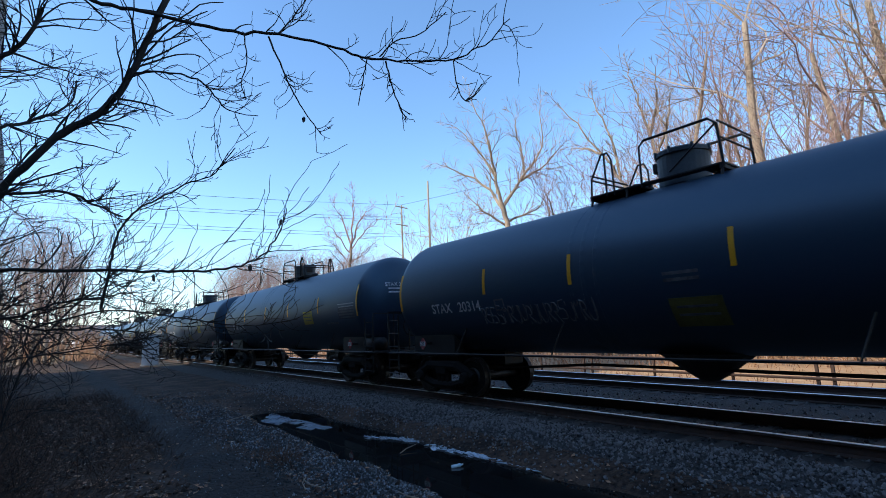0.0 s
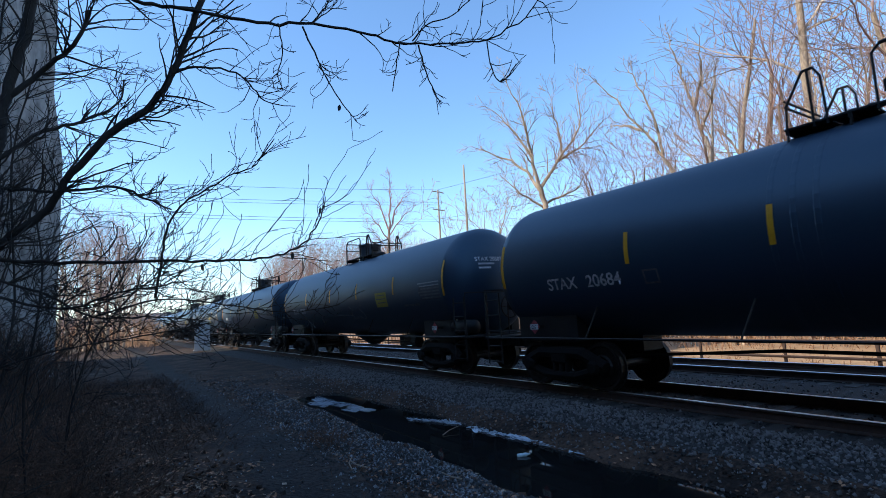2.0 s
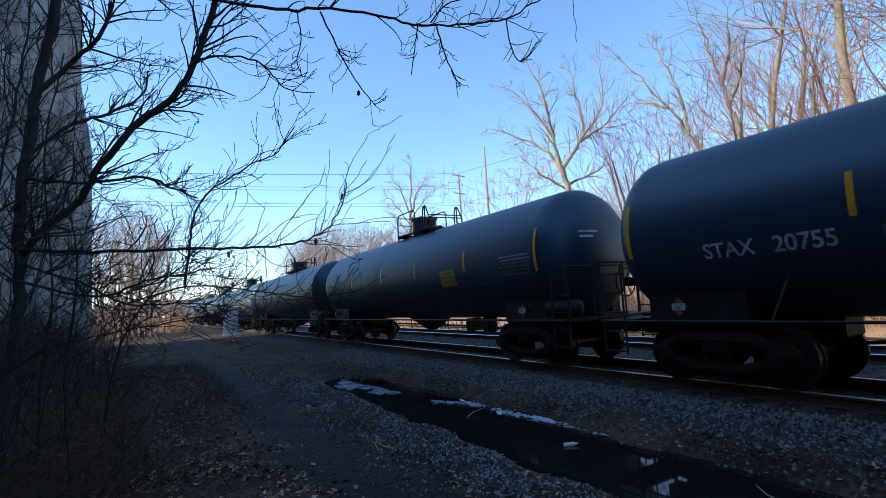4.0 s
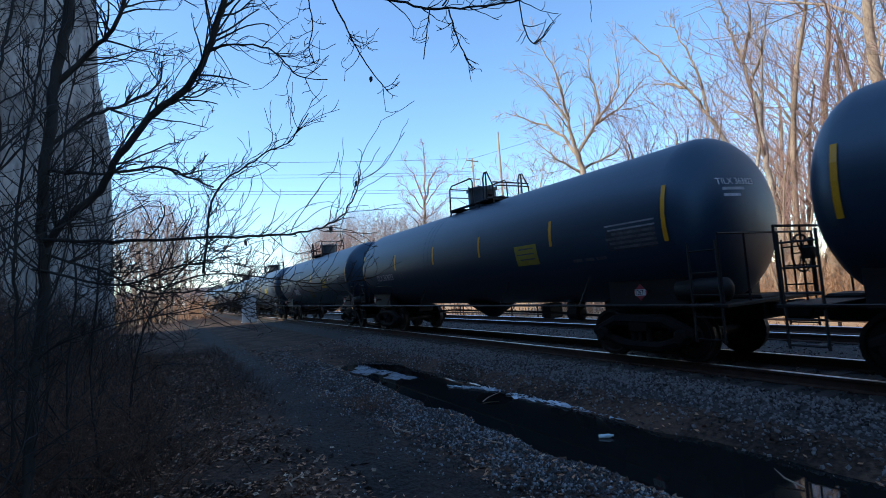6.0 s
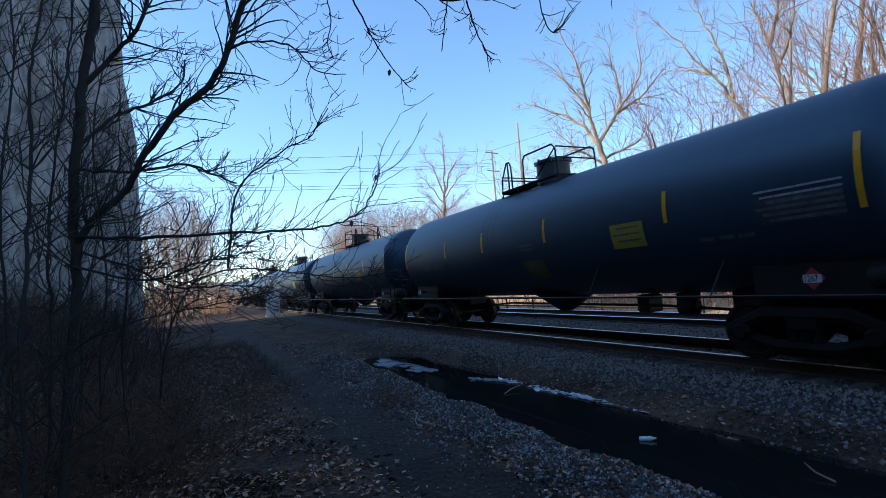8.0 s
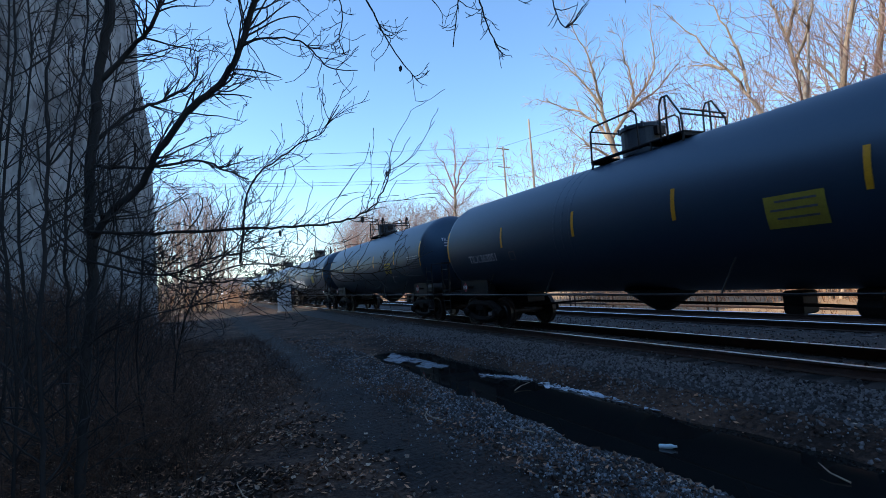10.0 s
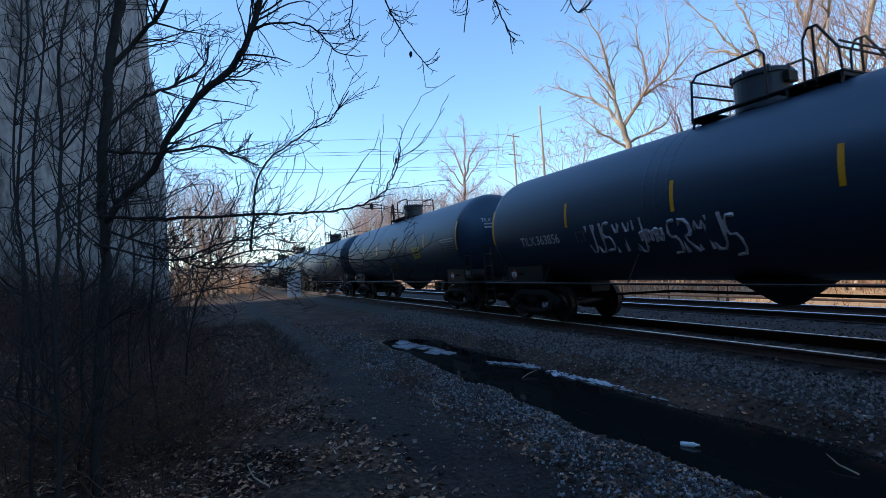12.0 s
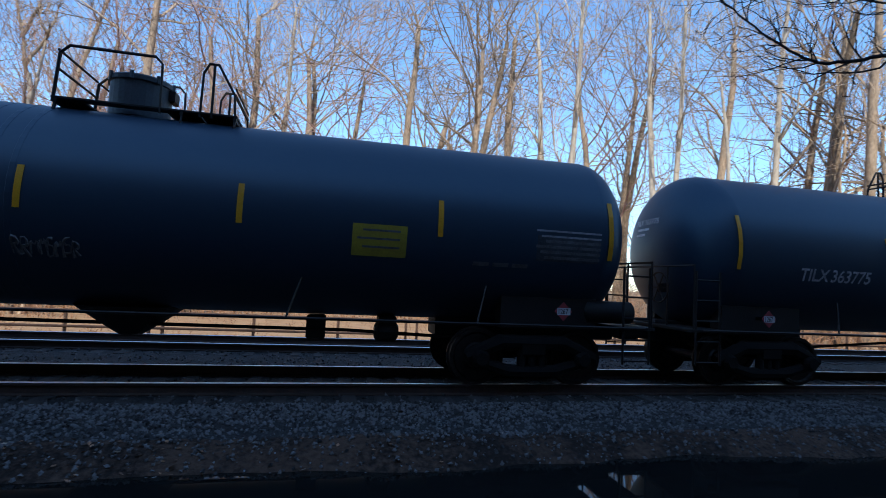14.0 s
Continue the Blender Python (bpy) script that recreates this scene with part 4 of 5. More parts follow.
rs = random.Random(21)
wood_floor = brush_bits(3600, lambda q: polar(q.uniform(40, 152), q.uniform(30, 52)), 3.3, rs, 0.022, 0.45)
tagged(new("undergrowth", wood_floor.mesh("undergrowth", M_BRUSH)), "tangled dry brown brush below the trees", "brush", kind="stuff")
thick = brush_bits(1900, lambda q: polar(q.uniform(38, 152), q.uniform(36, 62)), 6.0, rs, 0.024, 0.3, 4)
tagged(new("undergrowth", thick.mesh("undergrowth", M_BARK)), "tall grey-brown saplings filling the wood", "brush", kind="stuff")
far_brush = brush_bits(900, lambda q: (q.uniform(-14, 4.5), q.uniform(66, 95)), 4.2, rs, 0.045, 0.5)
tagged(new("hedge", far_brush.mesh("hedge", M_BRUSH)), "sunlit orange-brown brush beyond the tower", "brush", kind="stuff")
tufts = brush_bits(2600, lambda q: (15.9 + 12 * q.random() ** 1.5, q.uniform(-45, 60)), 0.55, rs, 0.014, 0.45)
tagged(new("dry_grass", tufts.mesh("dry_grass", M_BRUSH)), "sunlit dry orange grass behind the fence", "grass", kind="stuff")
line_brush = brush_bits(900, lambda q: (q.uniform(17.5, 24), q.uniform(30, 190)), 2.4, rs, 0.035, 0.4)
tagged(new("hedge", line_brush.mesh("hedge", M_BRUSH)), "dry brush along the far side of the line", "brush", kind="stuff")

# utility poles with crossarms and wires
POLES = []


def utility_pole(x, y, top, arms):
    p = thing("utility_pole", "weathered wooden utility pole with crossarms", "utility pole", pose(x, y, ground_z(x, y), 0, 0, 12), group="utility poles")
    h = top - ground_z(x, y)
    part("pole", Bits().lathe([(-0.5, 0.17), (h * 0.5, 0.15), (h, 0.11)], 10, "z"), M_POLE, p, smooth=True)
    for dz in arms:
        a = part("crossarm", Bits().box(-1.2, 1.2, -0.06, 0.06, h - dz - 0.06, h - dz + 0.06, 0.01), M_POLE, p)
        for xx in (-1.05, -0.5, 0.5, 1.05):
            part("insulator", Bits().lathe([(h - dz + 0.06, 0.03), (h - dz + 0.16, 0.055), (h - dz + 0.22, 0.03)], 8, "z", (xx, 0, 0)), M_CABINET, a)
    POLES.append((x, y, top))


for az, d, el, arms in ((36.45, 62, 16.6, ()), (33.3, 72, 14.0, (0.35, 3.0)), (6.0, 150, 5.8, (0.4,))):
    x, y = polar(az, d)
    utility_pole(x, y, EYE[2] + d * math.tan(radians(el)), arms)
wires = thing("overhead_wires", "thin black overhead wires between poles", "wires")
for az0, el0, az1, el1, d0, d1 in ((-14, 10.9, 33.3, 10.7, 60, 72), (-14, 10.6, 33.3, 10.4, 60, 72), (-14, 13.2, 33.3, 14.0, 60, 72), (-14, 12.2, 33.3, 12.6, 60, 72), (-14, 11.9, 33.3, 12.3, 60, 72), (33.3, 14.0, 70, 19.0, 72, 60), (33.3, 10.7, 70, 13.5, 72, 60)):
    a, b_ = polar(az0, d0), polar(az1, d1)
    za, zb = EYE[2] + d0 * math.tan(radians(el0)), EYE[2] + d1 * math.tan(radians(el1))
    pts = []
    for i in range(17):
        t = i / 16
        pts.append((a[0] + (b_[0] - a[0]) * t, a[1] + (b_[1] - a[1]) * t, za + (zb - za) * t - 1.6 * t * (1 - t)))
    part("wire", Bits().tube(pts, 0.022, 4), M_WIRE, wires)

# equipment cabinet beside the line
cab = thing("equipment_cabinet", "pale grey trackside equipment cabinet on a concrete base", "cabinet", pose(5.75, 43.5, ground_z(5.75, 43.5), 0, 0, -8))
part("body", Bits().box(-0.55, 0.55, -0.45, 0.45, 0.12, 2.3, 0.02), M_CABINET, cab)
part("base", Bits().box(-0.65, 0.65, -0.55, 0.55, -0.3, 0.12, 0.02), M_CONC, cab)
dr = part("door", Bits().box(-0.5, 0.5, -0.48, -0.452, 0.2, 2.15, 0.008), M_CABINET, cab)
part("handle", Bits().box(0.36, 0.4, -0.52, -0.482, 1.0, 1.25, 0.008), M_STEEL, dr)
part("roof", Bits().box(-0.62, 0.62, -0.55, 0.55, 2.3, 2.38, 0.02), M_CABINET, cab)

# low houses far along the line
for az, d, w, h, turn in ((3.4, 120, 9, 3.2, 20), (5.6, 150, 12, 3.6, 10), (-1.5, 130, 10, 3.2, 5)):
    x, y = polar(az, d)
    hs = thing("house", "low white house with a grey gabled roof", "house", pose(x, y, ground_z(x, y), 0, 0, turn), group="houses far along the line")
    part("wall", Bits().box(-w / 2, w / 2, -3, 3, -0.3, h), M_HOUSE, hs)
    r = Bits()
    r.v += [(-w / 2 - 0.4, -3.5, h), (w / 2 + 0.4, -3.5, h), (w / 2 + 0.4, 3.5, h), (-w / 2 - 0.4, 3.5, h), (-w / 2 - 0.4, 0, h + 2.0), (w / 2 + 0.4, 0, h + 2.0)]
    r.f += [(3, 2, 1, 0), (0, 1, 5, 4), (2, 3, 4, 5), (1, 2, 5), (3, 0, 4)]
    part("roof", r, M_ROOF, hs)
    for xx in (-w * 0.3, 0.0, w * 0.3):
        wd = part("window", Bits().box(xx - 0.5, xx + 0.5, -3.05, -3.002, 1.0, 2.2), M_TRUCK, hs)
        part("frame", Bits().box(xx - 0.6, xx + 0.6, -3.08, -3.052, 0.9, 1.0), M_HOUSE, wd)

# pipe fence beyond the second track
tower_brush = brush_bits(1500, lambda q: (q.uniform(-13, -2.3) + 1.5 * q.random() ** 3, q.uniform(15, 26.4)), 2.6, random.Random(8), 0.012, 0.4, 4)
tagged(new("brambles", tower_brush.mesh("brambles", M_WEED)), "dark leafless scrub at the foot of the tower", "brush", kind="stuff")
fence = thing("pipe_fence", "rusted low pipe fence beyond the second track", "fence")
FX = 15.6
for i in range(60):
    y = -40 + i * 2.45
    ps = part("post", Bits().tube([(FX, y, -1.0), (FX, y, 0.42)], 0.045, 6), M_FENCE, fence)
    if i % 3 == 0:
        part("post", Bits().tube([(FX, y + 0.35, -1.0), (FX, y + 0.35, 0.42)], 0.045, 6), M_FENCE, fence)
for z in (0.38, -0.06):
    part("rail", Bits().tube([(FX - 0.05, -40, z), (FX - 0.05, 106, z)], 0.04, 6), M_FENCE, fence)


# the small bare tree close to the camera
near_twigs = Bits()


def twig(b, p, d, length, r, level, rs, droop=0.0):
    n = 7
    pts, rad = [p], [r]
    q, dd = p.copy(), d.copy()
    bend = Vector((rs.gauss(0.04, 0.09), rs.gauss(0, 0.09), rs.gauss(0.08, 0.09) + droop))
    for i in range(n):
        dd = (dd + bend + Vector((rs.gauss(0, 0.15), rs.gauss(0, 0.15), rs.gauss(0, 0.15)))).normalized()
        q = q + dd * length / n
        pts.append(q.copy())
        rad.append(max(0.0028, r * (1 - 0.6 * (i + 1) / n)))
    b.tube(pts, rad, 4 if level > 1 else 3, cap=False)
    if level <= 0:
        return
    for k in range(rs.choice((1, 2, 2, 3))):
        at = rs.randint(1, n)
        side = Matrix.Rotation(rs.uniform(0, 6.28), 3, dd) @ dd.orthogonal().normalized()
        nd = (dd * 0.9 + side * rs.uniform(0.5, 0.95)).normalized()
        twig(b, pts[at].copy(), nd, length * rs.uniform(0.3, 0.65), rad[at] * 0.75, level - 1, rs, droop)


near = thing("young_tree", "dark bare young tree with long crossing branches", "tree")


def limb(pts, r0, r1, twigs=0, tl=0.5, level=2, seed=0, name="limb", droop=0.0, flat=0.35, parent=near, bits=near_twigs):
    rs = random.Random(seed)
    c = curve_through(pts)
    r0, r1 = r0 * (0.58 if r0 > 0.04 else 0.95), max(0.004, r1)
    for i in range(1, len(c) - 1):
        c[i] = c[i] + Vector((rs.gauss(0, 1), rs.gauss(0, 1), rs.gauss(0, 1))) * 0.35 * min(r0, 0.02)
    rad = [r0 + (r1 - r0) * (i / (len(c) - 1)) ** 0.8 for i in range(len(c))]
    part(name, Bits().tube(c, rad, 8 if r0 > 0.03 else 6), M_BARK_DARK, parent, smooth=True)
    for k in range(int(twigs * 3.0)):
        i = rs.randint(2, len(c) - 2)
        d = (c[i + 1] - c[i - 1]).normalized()
        side = Matrix.Rotation(rs.uniform(0, 6.28), 3, d) @ d.orthogonal().normalized()
        side.y *= flat
        twig(bits, c[i].copy(), (d * 0.75 + side * 0.85).normalized(), tl * 1.3 * rs.uniform(0.4, 1.2), max(0.0045, rad[i] * 0.55) if rad[i] < 0.02 else rs.uniform(0.006, 0.012), level, rs, droop)


limb([(-1.38, 5.15, -0.3), (-1.34, 5.15, 0.45), (-1.29, 5.16, 1.21), (-1.22, 5.18, 1.9), (-1.23, 5.17, 2.51), (-1.16, 5.18, 3.35), (-1.08, 5.2, 4.0), (-1.0, 5.21, 4.57), (-0.85, 5.21, 6.0)], 0.075, 0.042, 16, 0.8, 2, 1, "trunk")
limb([(-1.22, 5.17, 2.25), (-1.05, 5.1, 2.47), (-0.82, 5.03, 2.69), (-0.62, 4.84, 3.01), (-0.33, 4.65, 3.37), (-0.07, 4.54, 3.59), (0.07, 4.43, 3.85), (0.17, 4.32, 4.15), (0.31, 4.2, 4.58)], 0.058, 0.026, 16, 0.55, 2, 2)
limb([(-1.12, 5.19, 3.73), (-0.87, 5.12, 4.02), (-0.65, 4.94, 4.22), (-0.54, 4.84, 4.51)], 0.03, 0.014, 7, 0.5, 2, 3)
limb([(-1.19, 5.18, 3.13), (-0.87, 5.32, 3.51), (-0.55, 5.44, 3.72), (-0.32, 5.55, 3.95), (-0.26, 5.65, 4.28)], 0.022, 0.008, 7, 0.45, 2, 4)
limb([(-1.21, 5.18, 2.92), (-0.76, 4.93, 2.86), (-0.3, 4.75, 2.89), (-0.08, 4.64, 2.78), (0.1, 4.53, 2.68)], 0.017, 0.007, 8, 0.4, 2, 5)
limb([(-1.27, 5.17, 2.31), (-0.69, 4.83, 2.24), (-0.07, 4.44, 2.21), (0.32, 4.2, 2.19), (0.7, 3.93, 2.18), (0.95, 3.75, 2.25), (1.12, 3.7, 2.47), (1.18, 3.68, 2.69)], 0.018, 0.003, 10, 0.4, 1, 6)
limb([(-0.01, 4.54, 1.91), (0.04, 4.53, 2.29), (0.06, 4.48, 2.49), (0.16, 4.42, 2.69), (0.28, 4.31, 2.78), (0.5, 4.17, 2.92), (0.7, 4.03, 3.02), (0.82, 3.9, 3.22)], 0.013, 0.004, 8, 0.35, 1, 7)
limb([(0.07, 4.43, 3.87), (0.24, 4.21, 3.88), (0.52, 3.97, 3.78), (0.65, 3.94, 3.66), (0.75, 3.81, 3.5), (0.93, 3.66, 3.44)], 0.011, 0.003, 6, 0.3, 1, 8)
limb([(-1.3, 5.16, 2.05), (-0.66, 4.84, 1.86), (-0.3, 4.55, 1.96), (0.01, 4.34, 2.0), (0.14, 4.22, 2.03)], 0.014, 0.004, 14, 0.45, 2, 9)
limb([(-1.25, 5.17, 2.2), (-0.73, 4.93, 1.96), (-0.44, 4.75, 1.78), (0.01, 4.54, 1.76), (0.35, 4.4, 1.7)], 0.014, 0.004, 14, 0.45, 2, 10)
limb([(-0.44, 4.75, 1.78), (0.01, 4.54, 1.9), (0.39, 4.19, 1.84), (0.72, 3.92, 1.76), (0.96, 3.75, 1.73), (1.23, 3.55, 1.77)], 0.008, 0.002, 9, 0.3, 1, 11)
limb([(-1.29, 5.16, 1.25), (-1.11, 4.99, 1.39), (-0.75, 4.83, 1.51), (-0.31, 4.65, 1.58), (0.13, 4.43, 1.64), (0.4, 4.29, 1.68)], 0.010, 0.003, 13, 0.42, 2, 12)
# upper branch reaching out over the path
limb([(-1.0, 5.15, 5.1), (-0.89, 4.82, 4.9), (-0.43, 4.55, 4.58), (-0.15, 4.39, 4.46), (0.22, 4.21, 4.4), (0.68, 3.93, 4.26), (1.1, 3.7, 4.25), (1.49, 3.38, 4.09), (1.72, 3.15, 3.95), (1.96, 2.87, 3.87), (2.16, 2.59, 3.82), (2.32, 2.38, 3.9), (2.43, 2.19, 4.06)], 0.026, 0.003, 10, 0.32, 1, 13)
limb([(1.03, 3.73, 4.22), (1.14, 3.69, 3.93), (1.23, 3.66, 3.72), (1.34, 3.56, 3.46), (1.4, 3.48, 3.33)], 0.009, 0.0025, 4, 0.16, 1, 14)
limb([(1.68, 3.16, 3.95), (1.65, 3.18, 3.76), (1.61, 3.2, 3.52)], 0.006, 0.002, 2, 0.12, 0, 15)
limb([(1.79, 3.04, 3.9), (1.84, 3.01, 3.63), (1.91, 2.96, 3.4), (1.93, 2.95, 3.37)], 0.008, 0.0025, 3, 0.14, 1, 16)
limb([(2.16, 2.59, 3.82), (2.17, 2.58, 3.61), (2.21, 2.55, 3.47), (2.23, 2.46, 3.46), (2.29, 2.41, 3.56)], 0.006, 0.002, 3, 0.14, 0, 17)
limb([(1.1, 3.7, 4.25), (1.24, 3.65, 4.46), (1.34, 3.61, 4.67)], 0.009, 0.004, 3, 0.2, 1, 18)
limb([(1.75, 3.07, 3.94), (1.87, 2.99, 4.09), (2.04, 2.87, 4.15), (2.22, 2.73, 4.34)], 0.007, 0.003, 2, 0.2, 1, 19)
limb([(0.85, 3.83, 4.25), (0.88, 3.83, 3.98), (0.84, 3.84, 3.79), (0.88, 3.83, 3.64)], 0.006, 0.002, 3, 0.15, 1, 20)
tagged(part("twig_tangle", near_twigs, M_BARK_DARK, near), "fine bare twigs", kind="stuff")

def hanging_leaf(x, y, z, turn):
    b = Bits()
    for w in (-0.002, 0.002):
        b.v += [(w, 0, 0), (w, 0.017, -0.02), (w + 0.006, 0.012, -0.05), (w, 0, -0.07), (w + 0.006, -0.014, -0.045), (w, -0.015, -0.018)]
    b.f += [(0, 1, 2, 3, 4, 5), (11, 10, 9, 8, 7, 6)] + [(j, 6 + j, 6 + (j + 1) % 6, (j + 1) % 6) for j in range(6)]
    part("dead_leaf", b, M_BARK_DARK, near, "shrivelled dark leaf").matrix_basis = pose(x, y, z, 0, 15, turn)


for x, y, z, turn in ((1.14, 3.69, 2.6, 20), (0.92, 3.77, 2.22, 70), (1.3, 3.6, 3.5, 40), (0.02, 4.53, 2.26, 10), (0.3, 4.2, 2.17, 120)):
    hanging_leaf(x, y, z, turn)

# thin saplings beside it
sap_twigs = Bits()
for k, line in enumerate(([(-1.5, 4.5, -0.2), (-1.47, 4.51, 0.64), (-1.47, 4.51, 1.47), (-1.42, 4.53, 2.24), (-1.38, 4.54, 2.9), (-1.38, 4.54, 3.53), (-1.3, 4.55, 4.01), (-1.26, 4.56, 4.45)],
                          [(-1.65, 5.9, -0.2), (-1.61, 5.92, 0.31), (-1.56, 5.93, 1.61), (-1.57, 5.93, 2.51), (-1.44, 5.95, 3.57), (-1.33, 5.97, 4.56), (-1.28, 5.98, 5.31)],
                          [(-2.2, 6.9, -0.1), (-2.15, 6.9, 1.5), (-2.2, 6.95, 3.0), (-2.05, 7.0, 4.6), (-2.1, 7.0, 6.0)],
                          [(-1.0, 6.6, -0.1), (-1.05, 6.6, 1.0), (-0.95, 6.6, 2.2), (-1.05, 6.65, 3.2)],
                          [(-1.85, 5.2, -0.2), (-1.8, 5.2, 1.2), (-1.86, 5.22, 2.6), (-1.75, 5.25, 4.0), (-1.8, 5.3, 5.2)],
                          [(-1.2, 6.2, -0.2), (-1.22, 6.2, 0.9), (-1.12, 6.2, 2.0), (-1.2, 6.2, 3.4), (-1.05, 6.25, 4.6)],
                          [(-2.6, 7.6, -0.1), (-2.5, 7.6, 1.6), (-2.55, 7.6, 3.4), (-2.4, 7.6, 5.2), (-2.45, 7.6, 6.6)],
                          [(-1.75, 8.3, -0.1), (-1.7, 8.3, 1.6), (-1.78, 8.3, 3.3), (-1.6, 8.3, 5.0)],
                          [(-0.75, 7.4, -0.2), (-0.7, 7.4, 0.7), (-0.5, 7.3, 1.5), (-0.1, 7.2, 2.1), (0.3, 7.1, 2.4)])):
    sp = thing("sapling", "thin dark leafless sapling", "tree", group="saplings by the path")
    tb = Bits()
    limb(line, (0.024, 0.022, 0.026, 0.015, 0.018, 0.014, 0.024, 0.02, 0.014)[k], 0.009, 12, 0.75, 2, 40 + k, "stem", parent=sp, bits=tb)
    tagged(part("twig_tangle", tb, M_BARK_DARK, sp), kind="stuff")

# branch reaching in from a tree behind
over = thing("overhanging_branch", "dark bare branch hanging in from behind the path", "branch")
ot = Bits()
limb([(1.3, -6.4, -0.3), (1.35, -6.3, 1.6), (1.6, -5.9, 2.9), (2.0, -5.3, 3.4), (2.37, -4.56, 3.5), (2.6, -4.29, 3.51), (2.75, -4.04, 3.5), (2.86, -3.8, 3.6), (3.0, -3.53, 3.87), (3.09, -3.28, 4.12)], 0.05, 0.006, 11, 0.5, 2, 60, "limb", parent=over, bits=ot, flat=1.0)
limb([(2.0, -5.3, 3.4), (2.5, -4.7, 3.9), (2.9, -4.2, 4.15), (3.1, -3.6, 4.3)], 0.014, 0.004, 6, 0.45, 2, 61, "limb", parent=over, bits=ot, flat=1.0)
tagged(part("twig_tangle", ot, M_BARK_DARK, over), kind="stuff")

# dense thicket at the foot of the young tree
thicket = brush_bits(400, lambda q: (-1.25 + q.gauss(0, 0.75), 5.6 + abs(q.gauss(0, 1.3))), 1.25, random.Random(52), 0.0045, 0.75, 5)
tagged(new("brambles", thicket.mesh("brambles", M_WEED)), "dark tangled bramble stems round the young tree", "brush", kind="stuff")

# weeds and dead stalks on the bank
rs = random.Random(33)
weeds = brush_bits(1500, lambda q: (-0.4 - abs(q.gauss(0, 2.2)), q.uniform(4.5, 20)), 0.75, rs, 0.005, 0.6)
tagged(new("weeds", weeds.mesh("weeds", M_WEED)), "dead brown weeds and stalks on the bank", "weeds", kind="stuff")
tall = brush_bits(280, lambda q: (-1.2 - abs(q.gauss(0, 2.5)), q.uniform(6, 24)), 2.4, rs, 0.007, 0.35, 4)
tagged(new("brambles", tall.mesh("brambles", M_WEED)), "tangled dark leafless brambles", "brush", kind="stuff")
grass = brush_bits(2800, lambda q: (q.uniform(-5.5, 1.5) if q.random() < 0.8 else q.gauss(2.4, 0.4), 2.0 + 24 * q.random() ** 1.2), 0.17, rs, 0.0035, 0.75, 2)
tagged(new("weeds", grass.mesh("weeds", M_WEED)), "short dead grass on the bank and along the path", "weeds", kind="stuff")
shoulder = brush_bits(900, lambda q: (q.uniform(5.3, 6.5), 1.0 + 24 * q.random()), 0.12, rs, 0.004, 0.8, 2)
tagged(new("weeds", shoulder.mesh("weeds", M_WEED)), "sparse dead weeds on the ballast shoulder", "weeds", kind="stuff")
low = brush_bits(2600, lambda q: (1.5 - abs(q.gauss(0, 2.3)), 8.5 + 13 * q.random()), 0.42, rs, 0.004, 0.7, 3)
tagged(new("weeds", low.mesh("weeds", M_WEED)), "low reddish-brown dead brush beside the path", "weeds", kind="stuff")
tuft = brush_bits(160, lambda q: (q.gauss(2.55, 0.22), q.gauss(7.6, 0.35)), 0.3, rs, 0.004, 0.7)
tagged(new("weeds", tuft.mesh("weeds", M_WEED)), "small brown weed clump beside the gravel", "weeds", kind="stuff")


# leaves, gravel, white flakes on the ditch
def leaf_litter(n, area, rs, size):
    b = Bits()
    for i in range(n):
        x, y = area(rs)
        z = ground_z(x, y) + 0.006
        s = size * rs.uniform(0.5, 1.2)
        a = rs.uniform(0, 6.28)
        u = Vector((math.cos(a), math.sin(a), rs.gauss(0, 0.25))) * s
        w = Vector((-math.sin(a), math.cos(a), rs.gauss(0, 0.25))) * s * rs.uniform(0.4, 0.8)
        c = Vector((x, y, z + rs.uniform(0, 0.02)))
        k = len(b.v)
        b.v += [tuple(c - u), tuple(c + w * 0.9 - u * 0.15), tuple(c + u), tuple(c - w * 0.9 + u * 0.1), tuple(c + Vector((0, 0, -0.25 * s)))]
        b.f += [(k, k + 4, k + 1), (k + 1, k + 4, k + 2), (k + 2, k + 4, k + 3), (k + 3, k + 4, k)]
    return b


def stones(n, area, rs, lo, hi, lift=0.3):
    b = Bits()
    for i in range(n):
        x, y = area(rs)
        r = rs.uniform(lo, hi)
        z = ground_z(x, y) + r * lift
        k = len(b.v)
        m = Euler((rs.uniform(0, 3), rs.uniform(0, 3), rs.uniform(0, 3))).to_matrix()
        for v in ((1, 0, 0), (-1, 0, 0), (0, 0.8, 0), (0, -0.8, 0), (0, 0, 0.7), (0, 0, -0.7)):
            p = m @ (Vector(v) * r * rs.uniform(0.75, 1.2))
            b.v.append((x + p.x, y + p.y, z + p.z))
        b.f += [tuple(k + i for i in f) for f in ((0, 2, 4), (2, 1, 4), (1, 3, 4), (3, 0, 4), (2, 0, 5), (1, 2, 5), (3, 1, 5), (0, 3, 5))]
    return b


rs = random.Random(77)
def litter_spot(q):
    x = q.gauss(-1.4, 2.2) if q.random() < 0.95 else q.uniform(1.3, 5.8)
    if 1.25 + 0.3 * q.gauss(0, 1) < x < 2.3:
        x = q.uniform(-4.0, 1.0)
    return x, q.gauss(2.0, 3.0) if q.random() < 0.3 else 1.0 + 19 * q.random() ** 1.6


def clumped(q):
    while True:
        x, y = litter_spot(q)
        if hill(x * 1.1, y * 1.1, 31) + q.uniform(-0.25, 0.45) > 0:
            return x, y


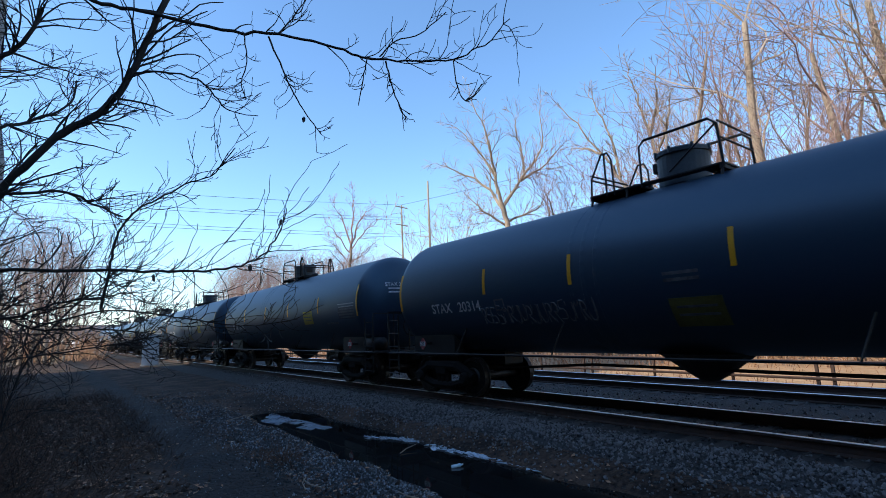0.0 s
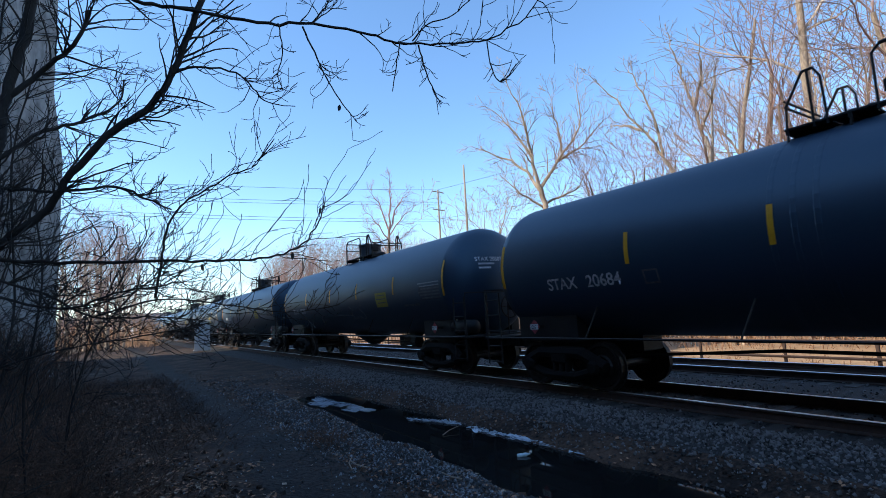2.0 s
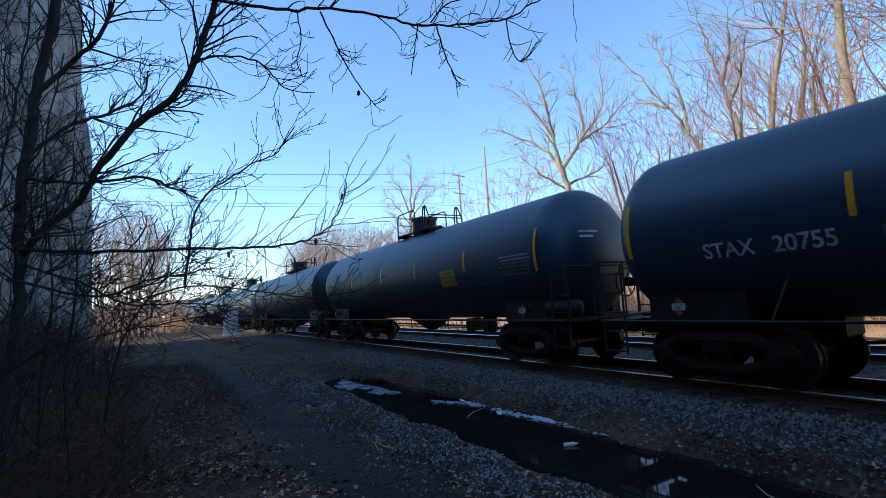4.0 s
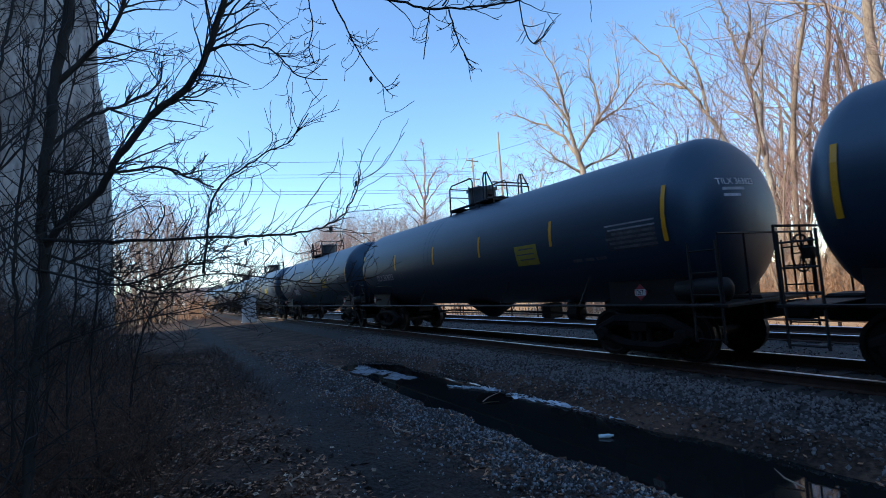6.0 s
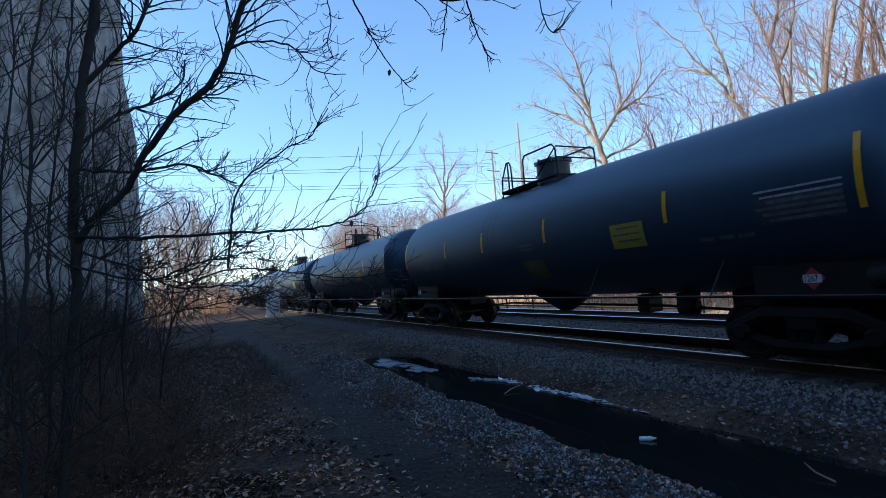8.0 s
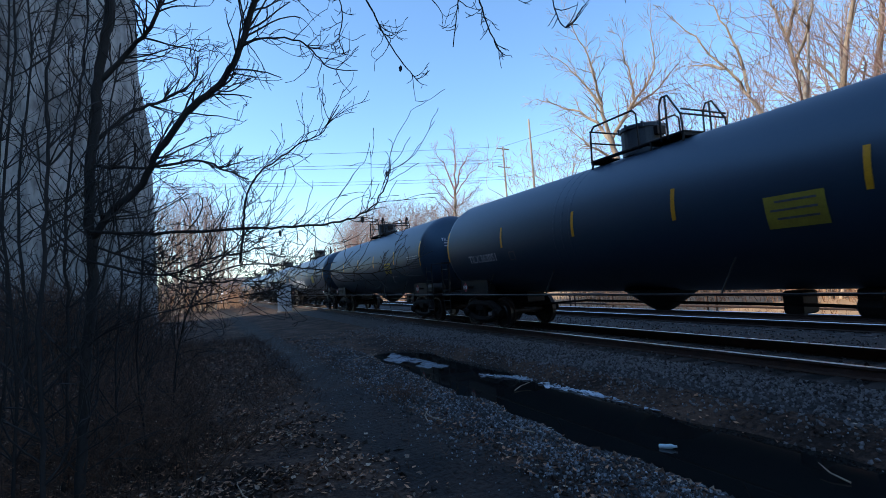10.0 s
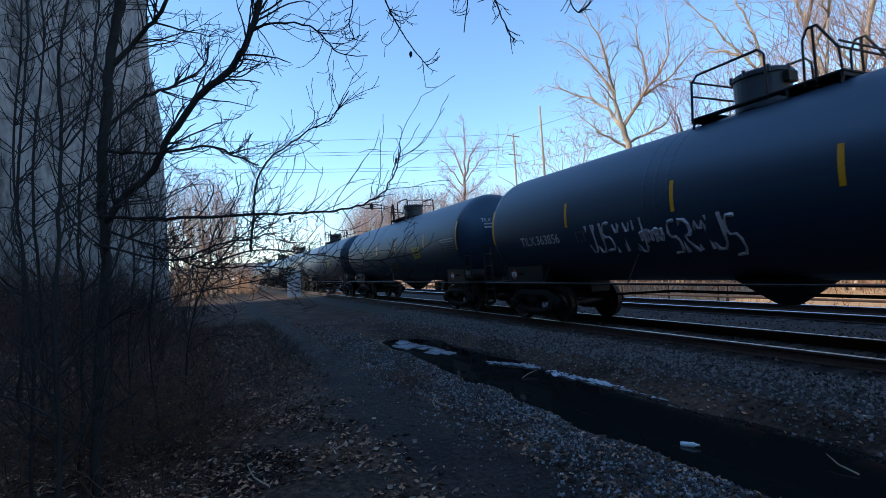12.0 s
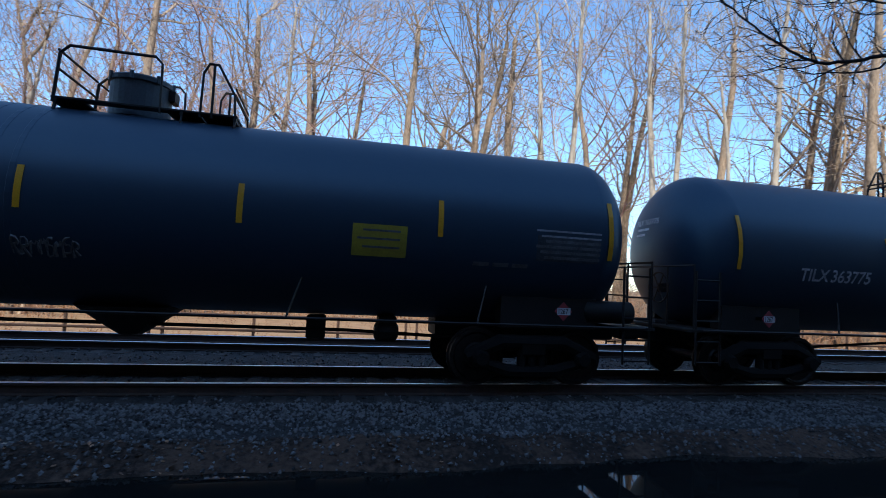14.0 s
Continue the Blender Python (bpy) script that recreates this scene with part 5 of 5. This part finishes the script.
tagged(new("leaf_litter", leaf_litter(25000, clumped, rs, 0.037).mesh("leaf_litter", M_LEAF)), "scattered dead brown leaves on dark ground", "leaves", kind="stuff")
tagged(new("leaf_litter", leaf_litter(5200, clumped, rs, 0.042).mesh("leaf_litter", M_LEAF_PALE)), "pale curled dead leaves on dark ground", "leaves", kind="stuff")
tagged(new("clods", stones(7000, clumped, rs, 0.02, 0.07, 0.0).mesh("clods", M_GROUND)), "dark lumps of earth among the leaves", "earth", kind="stuff")
tagged(new("gravel", stones(20000, lambda q: (q.gauss(2.92, 0.36), q.gauss(4.5, 5.5)), rs, 0.01, 0.029).mesh("gravel", M_STONE)), "grey gravel ridge beside the ditch", "gravel", kind="stuff")
tagged(new("gravel", stones(6500, lambda q: (q.choice((q.uniform(0.3, 2.3), q.uniform(2.2, 6.4), q.uniform(2.2, 6.4))), -4 + 24 * q.random() ** 1.3), rs, 0.006, 0.018).mesh("gravel", M_STONE)), "loose small stones on the dirt path", "gravel", kind="stuff")
tagged(new("ballast", stones(19000, lambda q: (7.25 - abs(q.gauss(0, 1.0)), -10 + 30 * q.random()), rs, 0.014, 0.04, 0.3).mesh("ballast", M_BALLAST_STONE)), "coarse grey ballast on the track shoulder", "ballast", kind="stuff")
tagged(new("ballast", stones(11000, lambda q: (q.uniform(7.0, 14.9), -14 + 44 * q.random() ** 1.15), rs, 0.02, 0.045, 0.2).mesh("ballast", M_BALLAST_STONE)), "coarse grey ballast stones between the ties", "ballast", kind="stuff")


def flake_strip(pts, wdt, n, rs):
    b = Bits()
    c = curve_through(pts, 8)
    for i in range(n):
        p = rs.choice(c) + Vector((rs.gauss(0, wdt), rs.gauss(0, wdt * 2), 0))
        s = rs.uniform(0.02, 0.07)
        k = len(b.v)
        m = rs.randint(5, 7)
        z = -0.398 + rs.uniform(0, 0.012)
        tilt = (rs.gauss(0, 0.12), rs.gauss(0, 0.12))
        for q in range(2):
            for j in range(m):
                a = 6.283 * j / m
                r = s * (0.7 + 0.5 * math.sin(3 * a + i))
                dx, dy = r * math.cos(a), r * math.sin(a) * 1.5
                b.v.append((p.x + dx, p.y + dy, z + dx * tilt[0] + dy * tilt[1] + q * 0.006))
        b.f.append(tuple(k + m + j for j in range(m)))
        for j in range(m):
            b.f.append((k + j, k + (j + 1) % m, k + m + (j + 1) % m, k + m + j))
    return b


# three strips of small white flakes along the far edge of the ditch
tagged(new("ice", flake_strip([(4.75, 8.7, -0.4), (5.0, 8.2, -0.4), (5.15, 7.8, -0.4)], 0.05, 90, rs).mesh("ice", M_FLAKE)), "broken white flakes along the ditch edge", "ice", kind="stuff")
tagged(new("ice", flake_strip([(5.1, 7.2, -0.4), (5.2, 6.2, -0.4), (5.3, 5.5, -0.4), (5.3, 5.0, -0.4)], 0.05, 150, rs).mesh("ice", M_FLAKE)), "broken white flakes along the ditch edge", "ice", kind="stuff")
tagged(new("ice", flake_strip([(5.35, 4.2, -0.4), (5.55, 3.6, -0.4), (5.6, 3.1, -0.4)], 0.06, 60, rs).mesh("ice", M_FLAKE)), "broken white flakes along the ditch edge", "ice", kind="stuff")

# flat sheets added where the ditch water mirrors the sky
sheet = Bits()
rs2 = random.Random(3)
for cx, cy, rx, ry in ((4.28, 12.3, 0.4, 1.1), (4.47, 10.8, 0.3, 0.65)):
    k = len(sheet.v)
    m = 28
    for q in range(2):
        for j in range(m):
            a = 6.2832 * j / m
            r = 0.8 + 0.25 * math.sin(3 * a + cx) + 0.15 * math.sin(7 * a)
            sheet.v.append((cx + rx * r * math.cos(a), cy + ry * r * math.sin(a), -0.402 + 0.008 * q))
    sheet.f.append(tuple(k + m + j for j in range(m)))
    sheet.f += [(k + j, k + (j + 1) % m, k + m + (j + 1) % m, k + m + j) for j in range(m)]
tagged(new("ice", sheet.mesh("ice", M_SKY_SHEET)), "thin pale sheets standing in for sky mirrored in the ditch water", "ice", kind="stuff")

# litter
BOTTLE = 0.85
bt = thing("plastic_bottle", "crushed clear plastic bottle floating in the ditch", "bottle", pose(4.15, 3.46, -0.37, 78, 0, 60))
part("body", Bits().lathe([(-0.1, 0.025), (-0.095, 0.034), (-0.03, 0.033), (0.0, 0.03), (0.05, 0.034), (0.08, 0.02), (0.1, 0.013)], 12, "z"), M_PLASTIC, bt, smooth=True)
part("cap", Bits().lathe([(0.1, 0.015), (0.12, 0.015)], 10, "z"), M_WHITE, bt)
bt.scale = (BOTTLE, BOTTLE, BOTTLE)
# it drifts along the ditch
DRIFT = ((0.0, 4.60, 5.86, 70), (1.5, 4.60, 5.46, 62), (3.0, 4.58, 5.06, 55), (5.5, 4.52, 4.54, 48), (7.5, 4.40, 4.13, 40), (9.5, 4.24, 3.83, 34), (11.5, 4.09, 3.57, 28), (12.7, 4.12, 3.36, 25), (14.0, 4.14, 2.98, 20))
for x, y, s in ((-1.15, 2.85, 0.05), (-1.0, 2.95, 0.045), (3.35, 6.7, 0.04), (3.78, 7.16, 0.05), (3.55, 8.7, 0.03)):
    st = thing("litter", "small crumpled white scrap on the ground", "litter", pose(x, y, ground_z(x, y), 0, 0, x * 90), group="litter scraps")
    part("scrap", stones(3, lambda q: (q.gauss(0, s * 0.5), q.gauss(0, s * 0.5)), random.Random(int(y * 9)), s * 0.6, s, 0.0), M_WHITE, st)
    st.children[0].location.z = 0.22
for x, y, a, ln in ((4.66, 7.25, 20, 0.45), (2.3, 6.0, 70, 0.35), (2.35, 5.9, 120, 0.3), (0.6, 3.1, 40, 0.5), (1.1, 2.9, 95, 0.4), (3.6, 12.5, 60, 0.7), (3.2, 12.0, 15, 0.6), (4.7, 2.4, 75, 0.32), (2.9, 4.6, 130, 0.25), (-0.05, 4.7, 110, 0.5)):
    sk = thing("stick", "pale broken stick lying on the ground", "stick", pose(x, y, max(-0.39, ground_z(x, y) + 0.02), 0, 0, a), group="fallen sticks")
    part("wood", Bits().tube([(-ln / 2, 0, 0), (0, 0.03, 0.03), (ln / 2, -0.02, 0.06)], [0.009, 0.008, 0.004], 5), M_POLE, sk)


# the train runs at a steady speed; its wheels roll
def motions():
    for k, c in CARS:
        walk(c, [(t, pose(TRACK_X, car_y(k, t), 0)) for t in [i / 2 for i in range(29)]])
    walk(bt, [(t, pose(x, y, -0.385, 84, 0, a)) for t, x, y, a in DRIFT])
    turn = -CAR_V / 0.457
    for k, c in CARS:
        if not 0 <= k <= 18:
            continue
        for tk in c.children:
            if not tk.name.startswith("truck"):
                continue
            for ws in tk.children:
                if ws.name.startswith("wheelset"):
                    p = ws.location.copy()
                    # rolling towards -y turns the top of the wheel towards -y
                    walk(ws, [(i / FPS, Matrix.Translation(p) @ Matrix.Rotation(-turn * i / FPS, 4, "X")) for i in range(14 * FPS + 1)])


motions()
